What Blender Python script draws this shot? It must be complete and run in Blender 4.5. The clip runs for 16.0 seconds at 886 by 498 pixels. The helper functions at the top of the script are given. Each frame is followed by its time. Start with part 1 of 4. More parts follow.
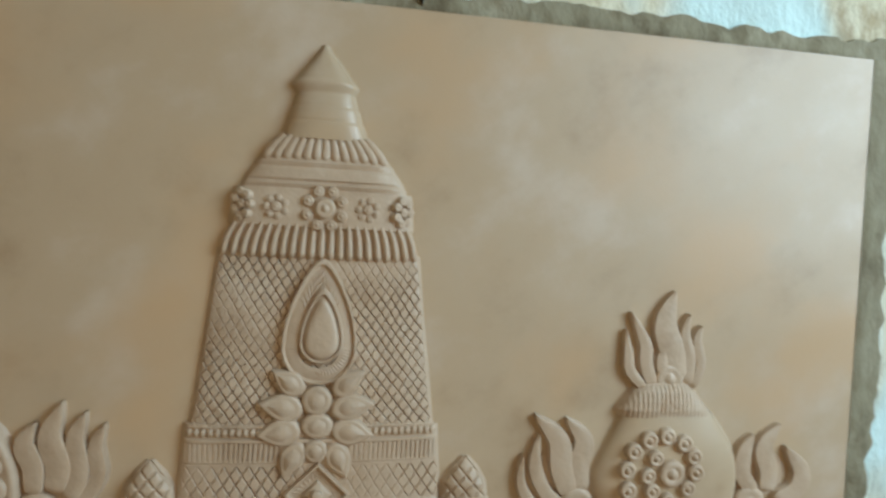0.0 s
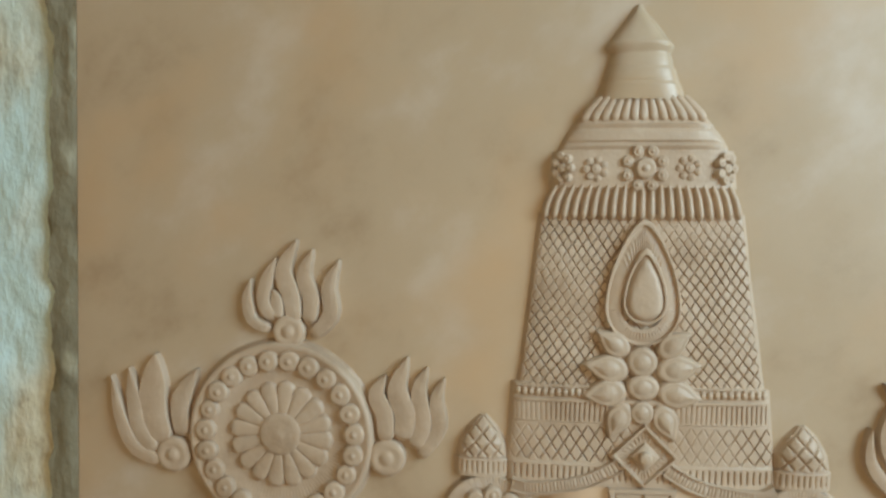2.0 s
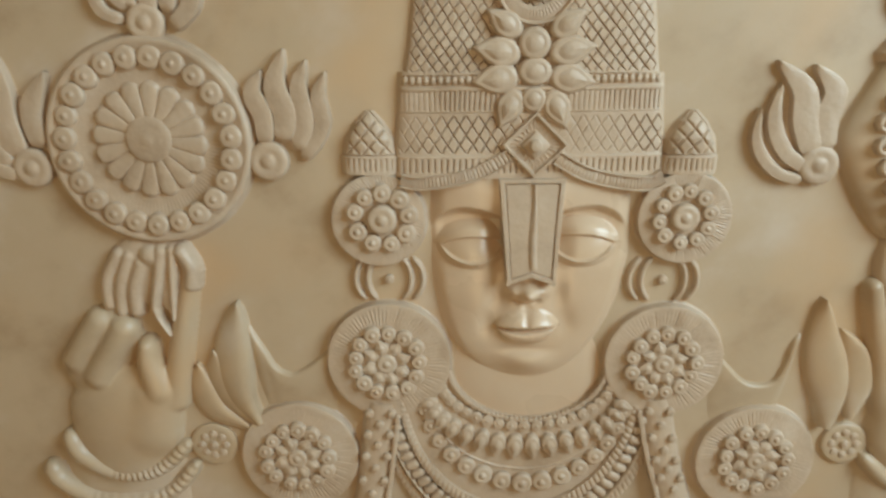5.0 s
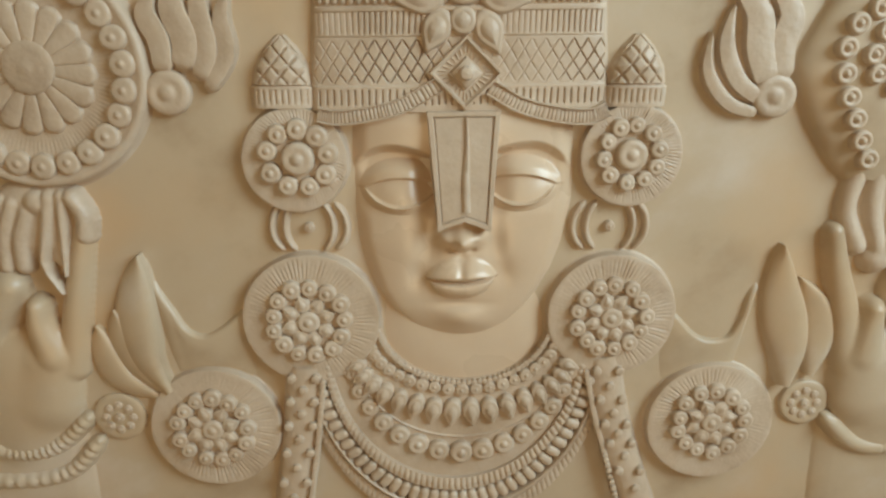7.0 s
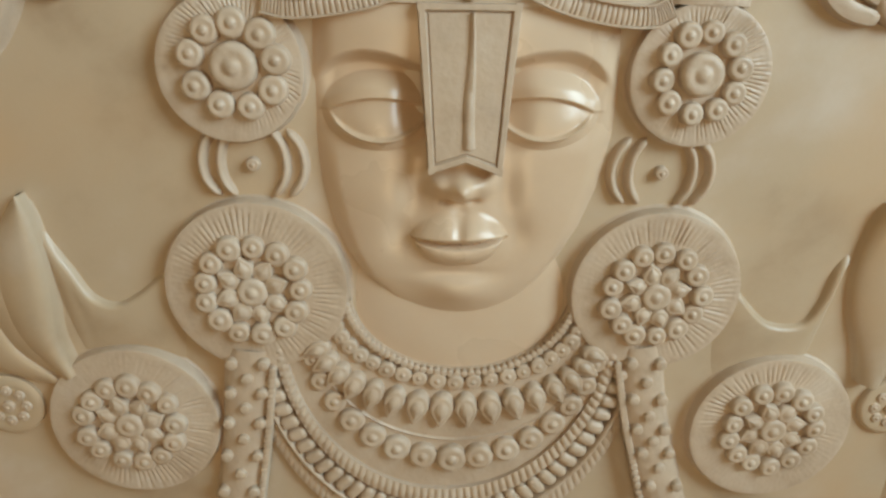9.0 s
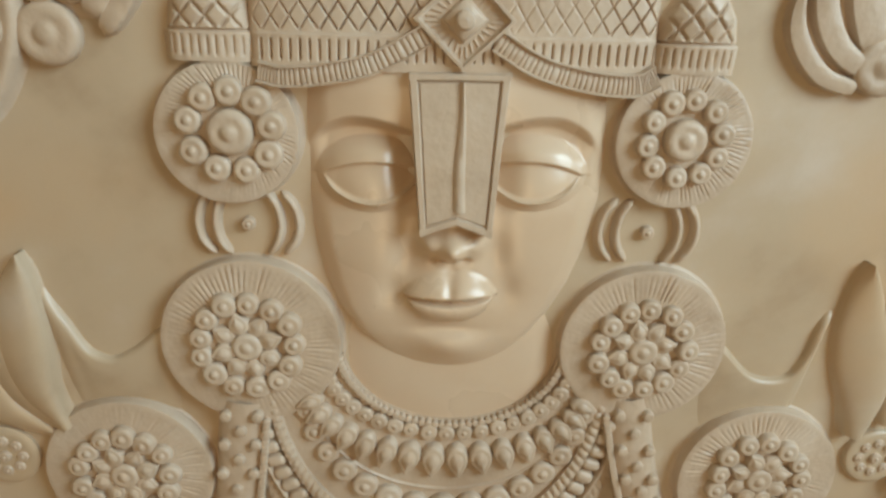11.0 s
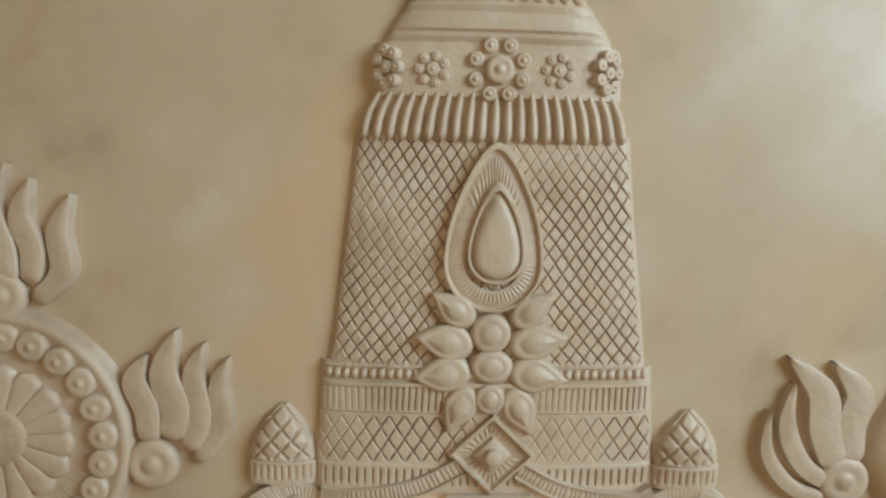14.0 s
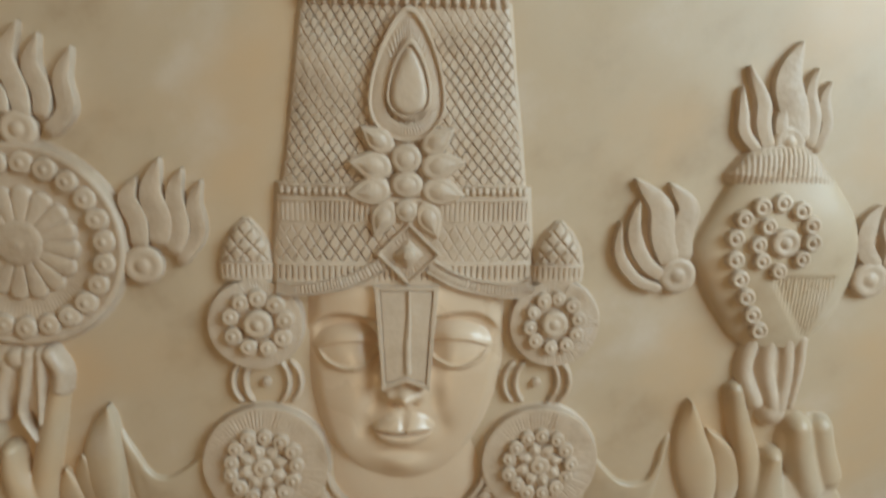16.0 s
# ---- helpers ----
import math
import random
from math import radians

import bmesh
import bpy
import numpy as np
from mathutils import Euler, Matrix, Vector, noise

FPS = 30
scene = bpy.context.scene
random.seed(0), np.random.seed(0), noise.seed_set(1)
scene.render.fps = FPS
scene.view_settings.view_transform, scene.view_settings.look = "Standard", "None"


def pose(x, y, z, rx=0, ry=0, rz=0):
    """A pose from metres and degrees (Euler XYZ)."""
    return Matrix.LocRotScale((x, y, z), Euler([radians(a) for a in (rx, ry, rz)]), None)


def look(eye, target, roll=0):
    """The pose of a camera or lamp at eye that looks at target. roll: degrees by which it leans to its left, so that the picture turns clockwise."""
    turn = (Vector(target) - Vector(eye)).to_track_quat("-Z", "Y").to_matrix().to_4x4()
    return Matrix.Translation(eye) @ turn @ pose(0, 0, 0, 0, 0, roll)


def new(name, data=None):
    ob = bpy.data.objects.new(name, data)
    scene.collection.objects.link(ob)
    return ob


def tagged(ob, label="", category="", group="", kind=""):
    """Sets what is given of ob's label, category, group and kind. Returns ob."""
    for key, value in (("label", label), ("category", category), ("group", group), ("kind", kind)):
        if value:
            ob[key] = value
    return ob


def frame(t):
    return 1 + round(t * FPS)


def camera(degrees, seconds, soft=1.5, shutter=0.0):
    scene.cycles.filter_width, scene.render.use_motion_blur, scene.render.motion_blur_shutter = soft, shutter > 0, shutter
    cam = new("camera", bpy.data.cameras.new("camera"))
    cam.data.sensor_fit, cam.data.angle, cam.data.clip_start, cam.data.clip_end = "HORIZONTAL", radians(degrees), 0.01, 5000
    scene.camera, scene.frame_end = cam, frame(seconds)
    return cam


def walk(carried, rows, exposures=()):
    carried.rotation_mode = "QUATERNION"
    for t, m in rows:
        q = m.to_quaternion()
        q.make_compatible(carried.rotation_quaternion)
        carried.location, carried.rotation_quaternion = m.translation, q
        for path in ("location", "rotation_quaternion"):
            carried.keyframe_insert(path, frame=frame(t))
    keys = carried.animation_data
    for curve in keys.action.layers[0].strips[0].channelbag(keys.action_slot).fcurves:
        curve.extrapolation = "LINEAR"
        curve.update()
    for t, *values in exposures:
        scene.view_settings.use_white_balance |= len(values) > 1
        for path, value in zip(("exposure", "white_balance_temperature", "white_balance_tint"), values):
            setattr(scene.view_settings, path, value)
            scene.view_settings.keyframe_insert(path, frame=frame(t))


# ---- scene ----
LENS = 66.0
cam = camera(LENS, 16.0, soft=2.5, shutter=0.4)
PATH = [
    (0.0, -0.0018, -0.7736, 1.7966, 88.48, -3.04, -10.02),
    (0.5, -0.0265, -0.7692, 1.8069, 90.42, -1.89, -5.03),
    (1.0, -0.0801, -0.7709, 1.7928, 89.97, -0.30, 0.97),
    (1.5, -0.1108, -0.7776, 1.7767, 89.99, -0.15, 4.78),
    (2.0, -0.1281, -0.7797, 1.7480, 88.15, -0.70, 6.85),
    (2.5, -0.1292, -0.7745, 1.7095, 85.09, -0.34, 6.32),
    (3.0, -0.1285, -0.7682, 1.7030, 83.18, -0.51, 5.96),
    (3.5, -0.1213, -0.7589, 1.6744, 80.82, -0.67, 4.54),
    (4.0, -0.1059, -0.7548, 1.6423, 78.38, -1.35, 4.03),
    (4.5, -0.0956, -0.7522, 1.6121, 76.34, -0.51, 3.38),
    (5.0, -0.0790, -0.7467, 1.5978, 73.60, -0.11, 1.07),
    (5.2, -0.0731, -0.7476, 1.5922, 72.78, -0.35, -0.10),
    (7.3, -0.0301, -0.6730, 1.5207, 73.14, -0.25, -1.28),
    (7.5, -0.0302, -0.6584, 1.5164, 72.74, 1.15, 1.06),
    (8.0, -0.0365, -0.5928, 1.4837, 71.95, 0.36, 0.28),
    (8.2, -0.0351, -0.5698, 1.4719, 71.29, -0.32, -0.19),
    (10.3, -0.0172, -0.4880, 1.4880, 66.13, -2.81, -2.14),
    (10.5, -0.0202, -0.4960, 1.4758, 69.02, -2.89, -2.38),
    (11.0, -0.0227, -0.5106, 1.5136, 69.67, -2.17, -1.50),
    (11.5, -0.0250, -0.5260, 1.5577, 71.34, -2.65, -1.63),
    (12.0, -0.0328, -0.5348, 1.5844, 75.22, -3.42, -1.05),
    (12.5, -0.0433, -0.5186, 1.6224, 77.26, -3.04, -0.90),
    (13.0, -0.0431, -0.5085, 1.6574, 79.62, -2.14, -1.92),
    (13.5, -0.0425, -0.5226, 1.7071, 82.01, -2.11, -2.29),
    (14.0, -0.0480, -0.5626, 1.7474, 82.14, -1.59, -0.61),
    (14.5, -0.0339, -0.6278, 1.7566, 81.74, -2.15, -1.12),
    (15.0, -0.0188, -0.6886, 1.7448, 82.64, -1.61, -0.92),
    (15.5, -0.0048, -0.7248, 1.7437, 80.40, -0.58, -1.33),
    (16.0, 0.0015, -0.7492, 1.6599, 78.09, -1.67, -2.93),
]
EXPOSURES = [(0.0, -0.58, 6940, 12), (0.5, -0.59, 6990, 12), (1.0, -0.47, 6990, 12), (1.5, -0.17, 7090, 12), (2.0, -0.25, 7110, 12), (3.0, -0.24, 7210, 12), (3.5, -0.24, 7250, 12), (5.0, -0.16, 7390, 12), (8.0, -0.13, 7350, 12), (10.5, -0.09, 7170, 12), (11.0, -0.10, 7210, 12), (13.0, -0.23, 7130, 12), (14.5, -0.34, 7040, 12), (15.0, -0.40, 7060, 12), (16.0, -0.32, 7060, 12)]
walk(cam, [(t, pose(x, y, z, a, b, c)) for t, x, y, z, a, b, c in PATH], EXPOSURES)

# ---- light ----
world = bpy.data.worlds.new("world")
scene.world = world
world.use_nodes = True
wn, wl = world.node_tree.nodes, world.node_tree.links
sky = wn.new("ShaderNodeTexSky")
sky.sky_type, sky.sun_disc = "NISHITA", False
sky.sun_elevation, sky.sun_rotation = radians(40), radians(60)
wl.new(sky.outputs[0], wn["Background"].inputs[0])
wn["Background"].inputs[1].default_value = 0.10

ROOM_L, ROOM_R, ROOM_B, ROOM_H = -2.2, 1.48, -3.4, 3.1      # room limits: x, x, y, z
WIN_Y0, WIN_Y1, WIN_Z0, WIN_Z1 = -1.75, -0.58, 1.75, 2.80   # window in the east wall
FILL_X0, FILL_X1, FILL_H = -0.55, 0.45, 2.08            # opening in the unseen south wall for the added fill


def area_lamp(name, m, sx, sy, power, colour):
    data = bpy.data.lights.new(name, "AREA")
    data.shape, data.size, data.size_y, data.energy, data.color = "RECTANGLE", sx, sy, power, colour
    ob = new(name, data)
    ob.matrix_world = m
    return ob


area_lamp("window_daylight", look((ROOM_R + 0.05, (WIN_Y0 + WIN_Y1) / 2, (WIN_Z0 + WIN_Z1) / 2), (0, (WIN_Y0 + WIN_Y1) / 2 + 0.3, 1.5)),
          WIN_Y1 - WIN_Y0, WIN_Z1 - WIN_Z0, 61, (0.59, 0.86, 1.05))
# Added warm frontal fill, no known source, to lift the relief's dark sides.
area_lamp("front_fill", look(((FILL_X0 + FILL_X1) / 2, ROOM_B - 0.06, 1.05), ((FILL_X0 + FILL_X1) / 2, 0, 1.4)), FILL_X1 - FILL_X0, 2.05, 22.5, (1.0, 0.75, 0.44))


# ---- materials ----
def ramp(nodes, stops):
    r = nodes.new("ShaderNodeValToRGB")
    e = r.color_ramp.elements
    while len(e) < len(stops):
        e.new(0.5)
    for k, (p, c) in zip(e, stops):
        k.position, k.color = p, (*c, 1)
    return r


def surface(name, colours, rough=(0.35, 0.5), patch=3.0, grain=60.0, bump=0.15, bump_scale=25.0, fine=240.0, spec=0.5, tint=0.025, stain=None, stain_scale=2.6, stretch=(1, 1, 1), speck=0.2, stain_range=(0.52, 0.72), turn=0.0, cloud=2.0):
    """A mottled material in world space: wide soft patches, a second stain, fine grain, uneven gloss and relief."""
    m = bpy.data.materials.new(name)
    m.use_nodes = True
    n, l = m.node_tree.nodes, m.node_tree.links
    bsdf = n["Principled BSDF"]
    geo = n.new("ShaderNodeNewGeometry")
    mapping = n.new("ShaderNodeMapping")
    mapping.vector_type = "TEXTURE"
    mapping.inputs["Rotation"].default_value = (0, radians(turn), 0)
    mapping.inputs["Scale"].default_value = [1 / v for v in stretch]
    l.new(geo.outputs["Position"], mapping.inputs["Vector"])

    def noise_at(scale, detail, rgh=0.5, shift=0.0):
        t = n.new("ShaderNodeTexNoise")
        t.noise_dimensions = "4D"
        t.inputs["W"].default_value = shift
        t.inputs["Scale"].default_value, t.inputs["Detail"].default_value, t.inputs["Roughness"].default_value = scale, detail, rgh
        l.new(mapping.outputs[0], t.inputs["Vector"])
        return t

    def math_node(op, a, b, c=None):
        k = n.new("ShaderNodeMath")
        k.operation = op
        for i, v in enumerate((a, b, c)):
            if v is None:
                continue
            if isinstance(v, float):
                k.inputs[i].default_value = v
            else:
                l.new(v, k.inputs[i])
        return k.outputs[0]
    wide, grains = noise_at(patch, cloud, 0.5), noise_at(grain, 4, 0.6, 2.0)
    value = math_node("MULTIPLY_ADD", math_node("SUBTRACT", grains.outputs["Fac"], 0.5), speck, wide.outputs["Fac"])
    r = ramp(n, [(0.28, colours[0]), (0.5, colours[1]), (0.72, colours[2])])
    r.color_ramp.interpolation = "EASE"
    l.new(value, r.inputs[0])
    colour = r.outputs[0]
    if stain:
        sn = noise_at(stain_scale, 3.0, 0.5, 5.0)
        sr = n.new("ShaderNodeMapRange")
        sr.interpolation_type = "SMOOTHSTEP"
        sr.inputs["From Min"].default_value, sr.inputs["From Max"].default_value = stain_range
        l.new(sn.outputs["Fac"], sr.inputs["Value"])
        mx = n.new("ShaderNodeMix")
        mx.data_type = "RGBA"
        mx.inputs["B"].default_value = (0, 0, 0, 1)
        l.new(sr.outputs[0], mx.inputs["Factor"])
        l.new(colour, mx.inputs[6])
        mx.inputs[7].default_value = (*stain, 1)
        colour = mx.outputs[2]
    info = n.new("ShaderNodeObjectInfo")
    hsv = n.new("ShaderNodeHueSaturation")
    mr = n.new("ShaderNodeMapRange")
    mr.inputs["To Min"].default_value, mr.inputs["To Max"].default_value = 1 - tint, 1 + tint
    l.new(info.outputs["Random"], mr.inputs["Value"])
    l.new(mr.outputs[0], hsv.inputs["Value"])
    l.new(colour, hsv.inputs["Color"])
    l.new(hsv.outputs[0], bsdf.inputs["Base Color"])
    rr = n.new("ShaderNodeMapRange")
    rr.inputs["From Min"].default_value, rr.inputs["From Max"].default_value = 0.15, 0.85
    rr.inputs["To Min"].default_value, rr.inputs["To Max"].default_value = rough
    l.new(noise_at(patch * 2.2, 3, 0.5, 9.0).outputs["Fac"], rr.inputs["Value"])
    l.new(rr.outputs[0], bsdf.inputs["Roughness"])
    bsdf.inputs["Specular IOR Level"].default_value = spec
    height = math_node("MULTIPLY_ADD", noise_at(fine, 3).outputs["Fac"], 0.12, noise_at(bump_scale, 3).outputs["Fac"])
    b = n.new("ShaderNodeBump")
    b.inputs["Strength"].default_value, b.inputs["Distance"].default_value = bump, 0.02
    l.new(height, b.inputs["Height"])
    l.new(b.outputs[0], bsdf.inputs["Normal"])
    return m


PANEL = surface("varnished_clay", ((0.415, 0.295, 0.190), (0.523, 0.397, 0.274), (0.60, 0.492, 0.392)), (0.33, 0.50), 6.5, 34, 0.05, 12, spec=0.6, stain=(0.565, 0.385, 0.235), stain_scale=5.0, speck=0.22, stretch=(0.9, 1, 1.15), stain_range=(0.46, 0.72), turn=-35.0, cloud=5.0)
CLAY = surface("modelled_clay", ((0.455, 0.330, 0.232), (0.545, 0.412, 0.302), (0.60, 0.478, 0.370)), (0.36, 0.55), 16, 140, 0.105, 60, spec=0.48, speck=0.26, cloud=4.0)
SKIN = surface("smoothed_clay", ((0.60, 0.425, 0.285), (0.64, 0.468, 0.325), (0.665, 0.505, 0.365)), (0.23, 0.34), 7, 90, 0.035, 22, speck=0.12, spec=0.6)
MORTAR = surface("cement_mortar", ((0.17, 0.145, 0.095), (0.275, 0.25, 0.175), (0.36, 0.335, 0.25)), (0.7, 0.95), 12, 70, 0.35, 45, spec=0.3, stain=(0.46, 0.45, 0.35), stain_scale=14, stretch=(1, 1, 0.6), stain_range=(0.6, 0.74), speck=0.45)
WALL = surface("old_limewash", ((0.46, 0.38, 0.25), (0.71, 0.67, 0.52), (0.80, 0.78, 0.66)), (0.55, 0.9), 11, 60, 0.45, 36, spec=0.3, stain=(0.64, 0.85, 0.87), stain_scale=4.2, stretch=(1, 1, 0.6), speck=0.75, stain_range=(0.44, 0.58))
# Plaster and floor of the unseen room sides, tinted for warm bounced light.
PLASTER = surface("cream_plaster", ((0.50, 0.40, 0.27), (0.56, 0.46, 0.32), (0.60, 0.51, 0.37)), (0.7, 0.9), 3, 40, 0.2, 20, spec=0.3)
FLOOR = surface("cement_floor", ((0.26, 0.18, 0.12), (0.34, 0.25, 0.17), (0.40, 0.31, 0.22)), (0.5, 0.8), 3, 50, 0.2, 20, spec=0.3)
DARK = surface("dark_iron", ((0.03, 0.028, 0.02), (0.05, 0.045, 0.035), (0.08, 0.07, 0.05)), (0.5, 0.7), 20, 90, 0.2, 60)


# ---- mesh helpers: panel space is x to the right, z up, h out of the slab ----
class Geo:
    def __init__(self):
        self.v, self.f, self.sharp = [], [], 55

    def grid(self, rows, close=False):
        """Rows of points of equal length, joined into a sheet; close: each row is a ring."""
        b, w = len(self.v), len(rows[0])
        for r in rows:
            self.v += [(x, -h, z) for x, z, h in r]
        for i in range(len(rows) - 1):
            for j in range(w if close else w - 1):
                k = (j + 1) % w
                self.f.append((b + i * w + j, b + i * w + k, b + (i + 1) * w + k, b + (i + 1) * w + j))
        return self

    def lathe(self, cx, cz, profile, n=18, wave=None):
        """Rings of (radius, height) round an axis out of the slab, from the rim to the middle."""
        rows = []
        for r, h in profile:
            ring = []
            for j in range(n):
                a = 2 * math.pi * j / n
                hh = h + (wave(a, r, j) if wave else 0)
                ring.append((cx + r * math.cos(a), cz + r * math.sin(a), hh))
            rows.append(ring)
        return self.grid(rows, True)

    def box(self, x0, x1, y0, y1, z0, z1):
        b = len(self.v)
        self.v += [(x, y, z) for x in (x0, x1) for y in (y0, y1) for z in (z0, z1)]
        self.f += [tuple(b + i for i in q) for q in ((0, 1, 3, 2), (4, 6, 7, 5), (0, 4, 5, 1), (2, 3, 7, 6), (0, 2, 6, 4), (1, 5, 7, 3))]
        return self

    def mesh(self, name, smooth=True):
        me = bpy.data.meshes.new(name)
        me.from_pydata(self.v, [], self.f)
        bm = bmesh.new()
        bm.from_mesh(me)
        bmesh.ops.remove_doubles(bm, verts=bm.verts, dist=1e-6)
        bmesh.ops.recalc_face_normals(bm, faces=bm.faces)
        bm.to_mesh(me)
        bm.free()
        if smooth:
            me.polygons.foreach_set("use_smooth", [True] * len(me.polygons))
            me.set_sharp_from_angle(angle=radians(self.sharp))
        me.update()
        return me


def part(name, geo, material, parent=None, label="", smooth=True):
    me = geo if isinstance(geo, bpy.types.Mesh) else geo.mesh(name, smooth)
    if not me.materials:
        me.materials.append(material)
    ob = new(name, me)
    ob.parent = parent
    return tagged(ob, label)


def piece(name, me, parent, x, z, h, turn=0.0, scale=1.0, tilt=(0, 0)):
    """A shared mesh set at a place on the panel, turned in the panel's plane by degrees."""
    ob = new(name, me)
    ob.parent = parent
    s = scale if isinstance(scale, tuple) else (scale,) * 3
    ob.matrix_local = Matrix.LocRotScale((x, -h, z), Euler((radians(tilt[0]), radians(turn), radians(tilt[1]))), s)
    return ob


def curve_points(pts, n):
    """n + 1 points along a smooth curve through pts."""
    p = [Vector(q) for q in pts]
    p = [2 * p[0] - p[1]] + p + [2 * p[-1] - p[-2]]
    out, m = [], len(p) - 3
    for i in range(n + 1):
        s = min(i / n * m, m - 1e-6)
        k, t = int(s), s - int(s)
        a, b, c, d = p[k:k + 4]
        out.append(0.5 * (2 * b + (c - a) * t + (2 * a - 5 * b + 4 * c - d) * t * t + (3 * b - a - 3 * c + d) * t ** 3))
    return out


def stroke(geo, pts, width, height, base=-0.002, n=16, m=8, root=0.55, belly=0.4, tip=0.02, power=0.45, rib=None, drop=0.5, crest=0.0, cap=0.0, ends=0.0):
    """A modelled tongue, petal or cord of clay along a curve: width from root over belly to tip, domed across."""
    c = curve_points(pts, n)
    rows = []
    for i, q in enumerate(c):
        s = i / n
        t = (c[min(i + 1, n)] - c[max(i - 1, 0)]).normalized()
        side = Vector((t.y, -t.x))
        w = (root + (1 - root) * math.sin(math.pi / 2 * s / belly)) if s < belly else tip + (1 - tip) * math.cos(math.pi / 2 * (s - belly) / (1 - belly)) ** 0.7
        w *= width / 2
        hh = height * (1 - drop * s ** 2)
        if ends and s < ends:
            k = math.sqrt(max(0.0004, 1 - ((ends - s) / ends) ** 2))
            w, hh = w * k, base + (hh - base) * (0.35 + 0.65 * k)
        if cap and s > 1 - cap:
            k = math.sqrt(max(0.0004, 1 - ((s - 1 + cap) / cap) ** 2))
            w, hh = w * k, base + (hh - base) * (0.35 + 0.65 * k)
        if rib:
            hh += rib(s)
        foot = 0.0 if base > 0 else min(0.0035, w * 0.35)
        low = base if base > 0 else 0.0012
        row = [] if base > 0 else [(q.x - side.x * (w + foot), q.y - side.y * (w + foot), -0.0012)]
        for j in range(m + 1):
            u = -math.cos(math.pi * j / m)
            e = (1 - u * u) ** power
            row.append((q.x + side.x * w * u, q.y + side.y * w * u, low + (hh - low) * e * (1 + crest * u)))
        if base <= 0:
            row.append((q.x + side.x * (w + foot), q.y + side.y * (w + foot), -0.0012))
        rows.append(row)
    return geo.grid(rows)


def slab_stroke(geo, pts, width, height, n=28, root=0.8, belly=0.5, tip=0.05, lean=0.12, ends=0.12):
    """A flat-topped tongue of clay with upright walls along a curve, rounded at its root and pointed at its tip."""
    c, rows = curve_points(pts, n), []
    for i, q in enumerate(c):
        s = i / n
        t = (c[min(i + 1, n)] - c[max(i - 1, 0)]).normalized()
        side = Vector((t.y, -t.x))
        w = (root + (1 - root) * math.sin(math.pi / 2 * s / belly)) if s < belly else tip + (1 - tip) * math.cos(math.pi / 2 * (s - belly) / (1 - belly)) ** 0.75
        w *= width / 2
        hh = height * (1 - 0.12 * s * s)
        if s < ends:
            k = math.sqrt(max(0.0004, 1 - ((ends - s) / ends) ** 2))
            w, hh = w * k, hh * (0.3 + 0.7 * k)
        b = min(0.0022, 0.45 * w)
        rows.append([(q.x + side.x * d, q.y + side.y * d, z) for d, z in ((-w - 0.0012, -0.0012), (-w - 0.0003, 0.0012), (-w, hh * 0.62), (-w + b * 0.35, hh * 0.86), (-w + b, hh * (1 - lean)), (0.0, hh), (w - b * 1.3, hh), (w - b * 0.55, hh * 0.95), (w - b * 0.12, hh * 0.8), (w, hh * 0.5), (w + 0.0003, 0.0012), (w + 0.0012, -0.0012))])
    return geo.grid(rows)


def blended(limbs, cell=0.0016, power=0.62, k=900.0, margin=0.075):
    """One blended sheet of clay: each limb is a run of (x, z) points with a radius at both ends and a height."""
    segs = []
    for n, (r0, r1, h, *pts) in enumerate(limbs):
        c = curve_points(pts, 8) if len(pts) > 2 else [Vector(p) for p in pts]
        for i in range(len(c) - 1):
            f0, f1 = i / (len(c) - 1), (i + 1) / (len(c) - 1)
            segs.append((c[i], c[i + 1], r0 + (r1 - r0) * f0, r0 + (r1 - r0) * f1, h, n))
    xs = [p.x for q in segs for p in q[:2]]
    zs = [p.y for q in segs for p in q[:2]]
    x0, x1, z0, z1 = min(xs) - margin, max(xs) + margin, min(zs) - margin, max(zs) + margin
    nx, nz = round((x1 - x0) / cell), round((z1 - z0) / cell)
    X, Z = np.meshgrid(np.linspace(x0, x1, nx + 1), np.linspace(z0, z1, nz + 1))
    best = {}
    for a, b, ra, rb, h, key in segs:
        dx, dz = b.x - a.x, b.y - a.y
        t = np.clip(((X - a.x) * dx + (Z - a.y) * dz) / (dx * dx + dz * dz + 1e-12), 0, 1)
        d = np.hypot(X - a.x - t * dx, Z - a.y - t * dz) / (ra + (rb - ra) * t)
        hh = h * np.clip(1 - d * d, 0, 1) ** power - 0.10 * h * np.clip(d - 1, 0, 1)
        best[key] = np.maximum(best.get(key, -0.003), hh)
    H = np.log(sum(np.exp(k * v) for v in best.values())) / k
    H -= np.log(len(best)) / k * np.clip(1 - H / 0.008, 0, 1)
    g, w = Geo(), nx + 1
    keep = H > -0.0024
    g.v = [(float(x), -float(h), float(z)) for x, h, z in zip(X.ravel(), np.maximum(H, -0.002).ravel(), Z.ravel())]
    for j in range(nz):
        for i in range(nx):
            if keep[j, i] or keep[j + 1, i] or keep[j, i + 1] or keep[j + 1, i + 1]:
                g.f.append((j * w + i, j * w + i + 1, (j + 1) * w + i + 1, (j + 1) * w + i))
    used = sorted({q for f in g.f for q in f})
    at = {q: n for n, q in enumerate(used)}
    g.v, g.f = [g.v[q] for q in used], [tuple(at[q] for q in f) for f in g.f]
    return g


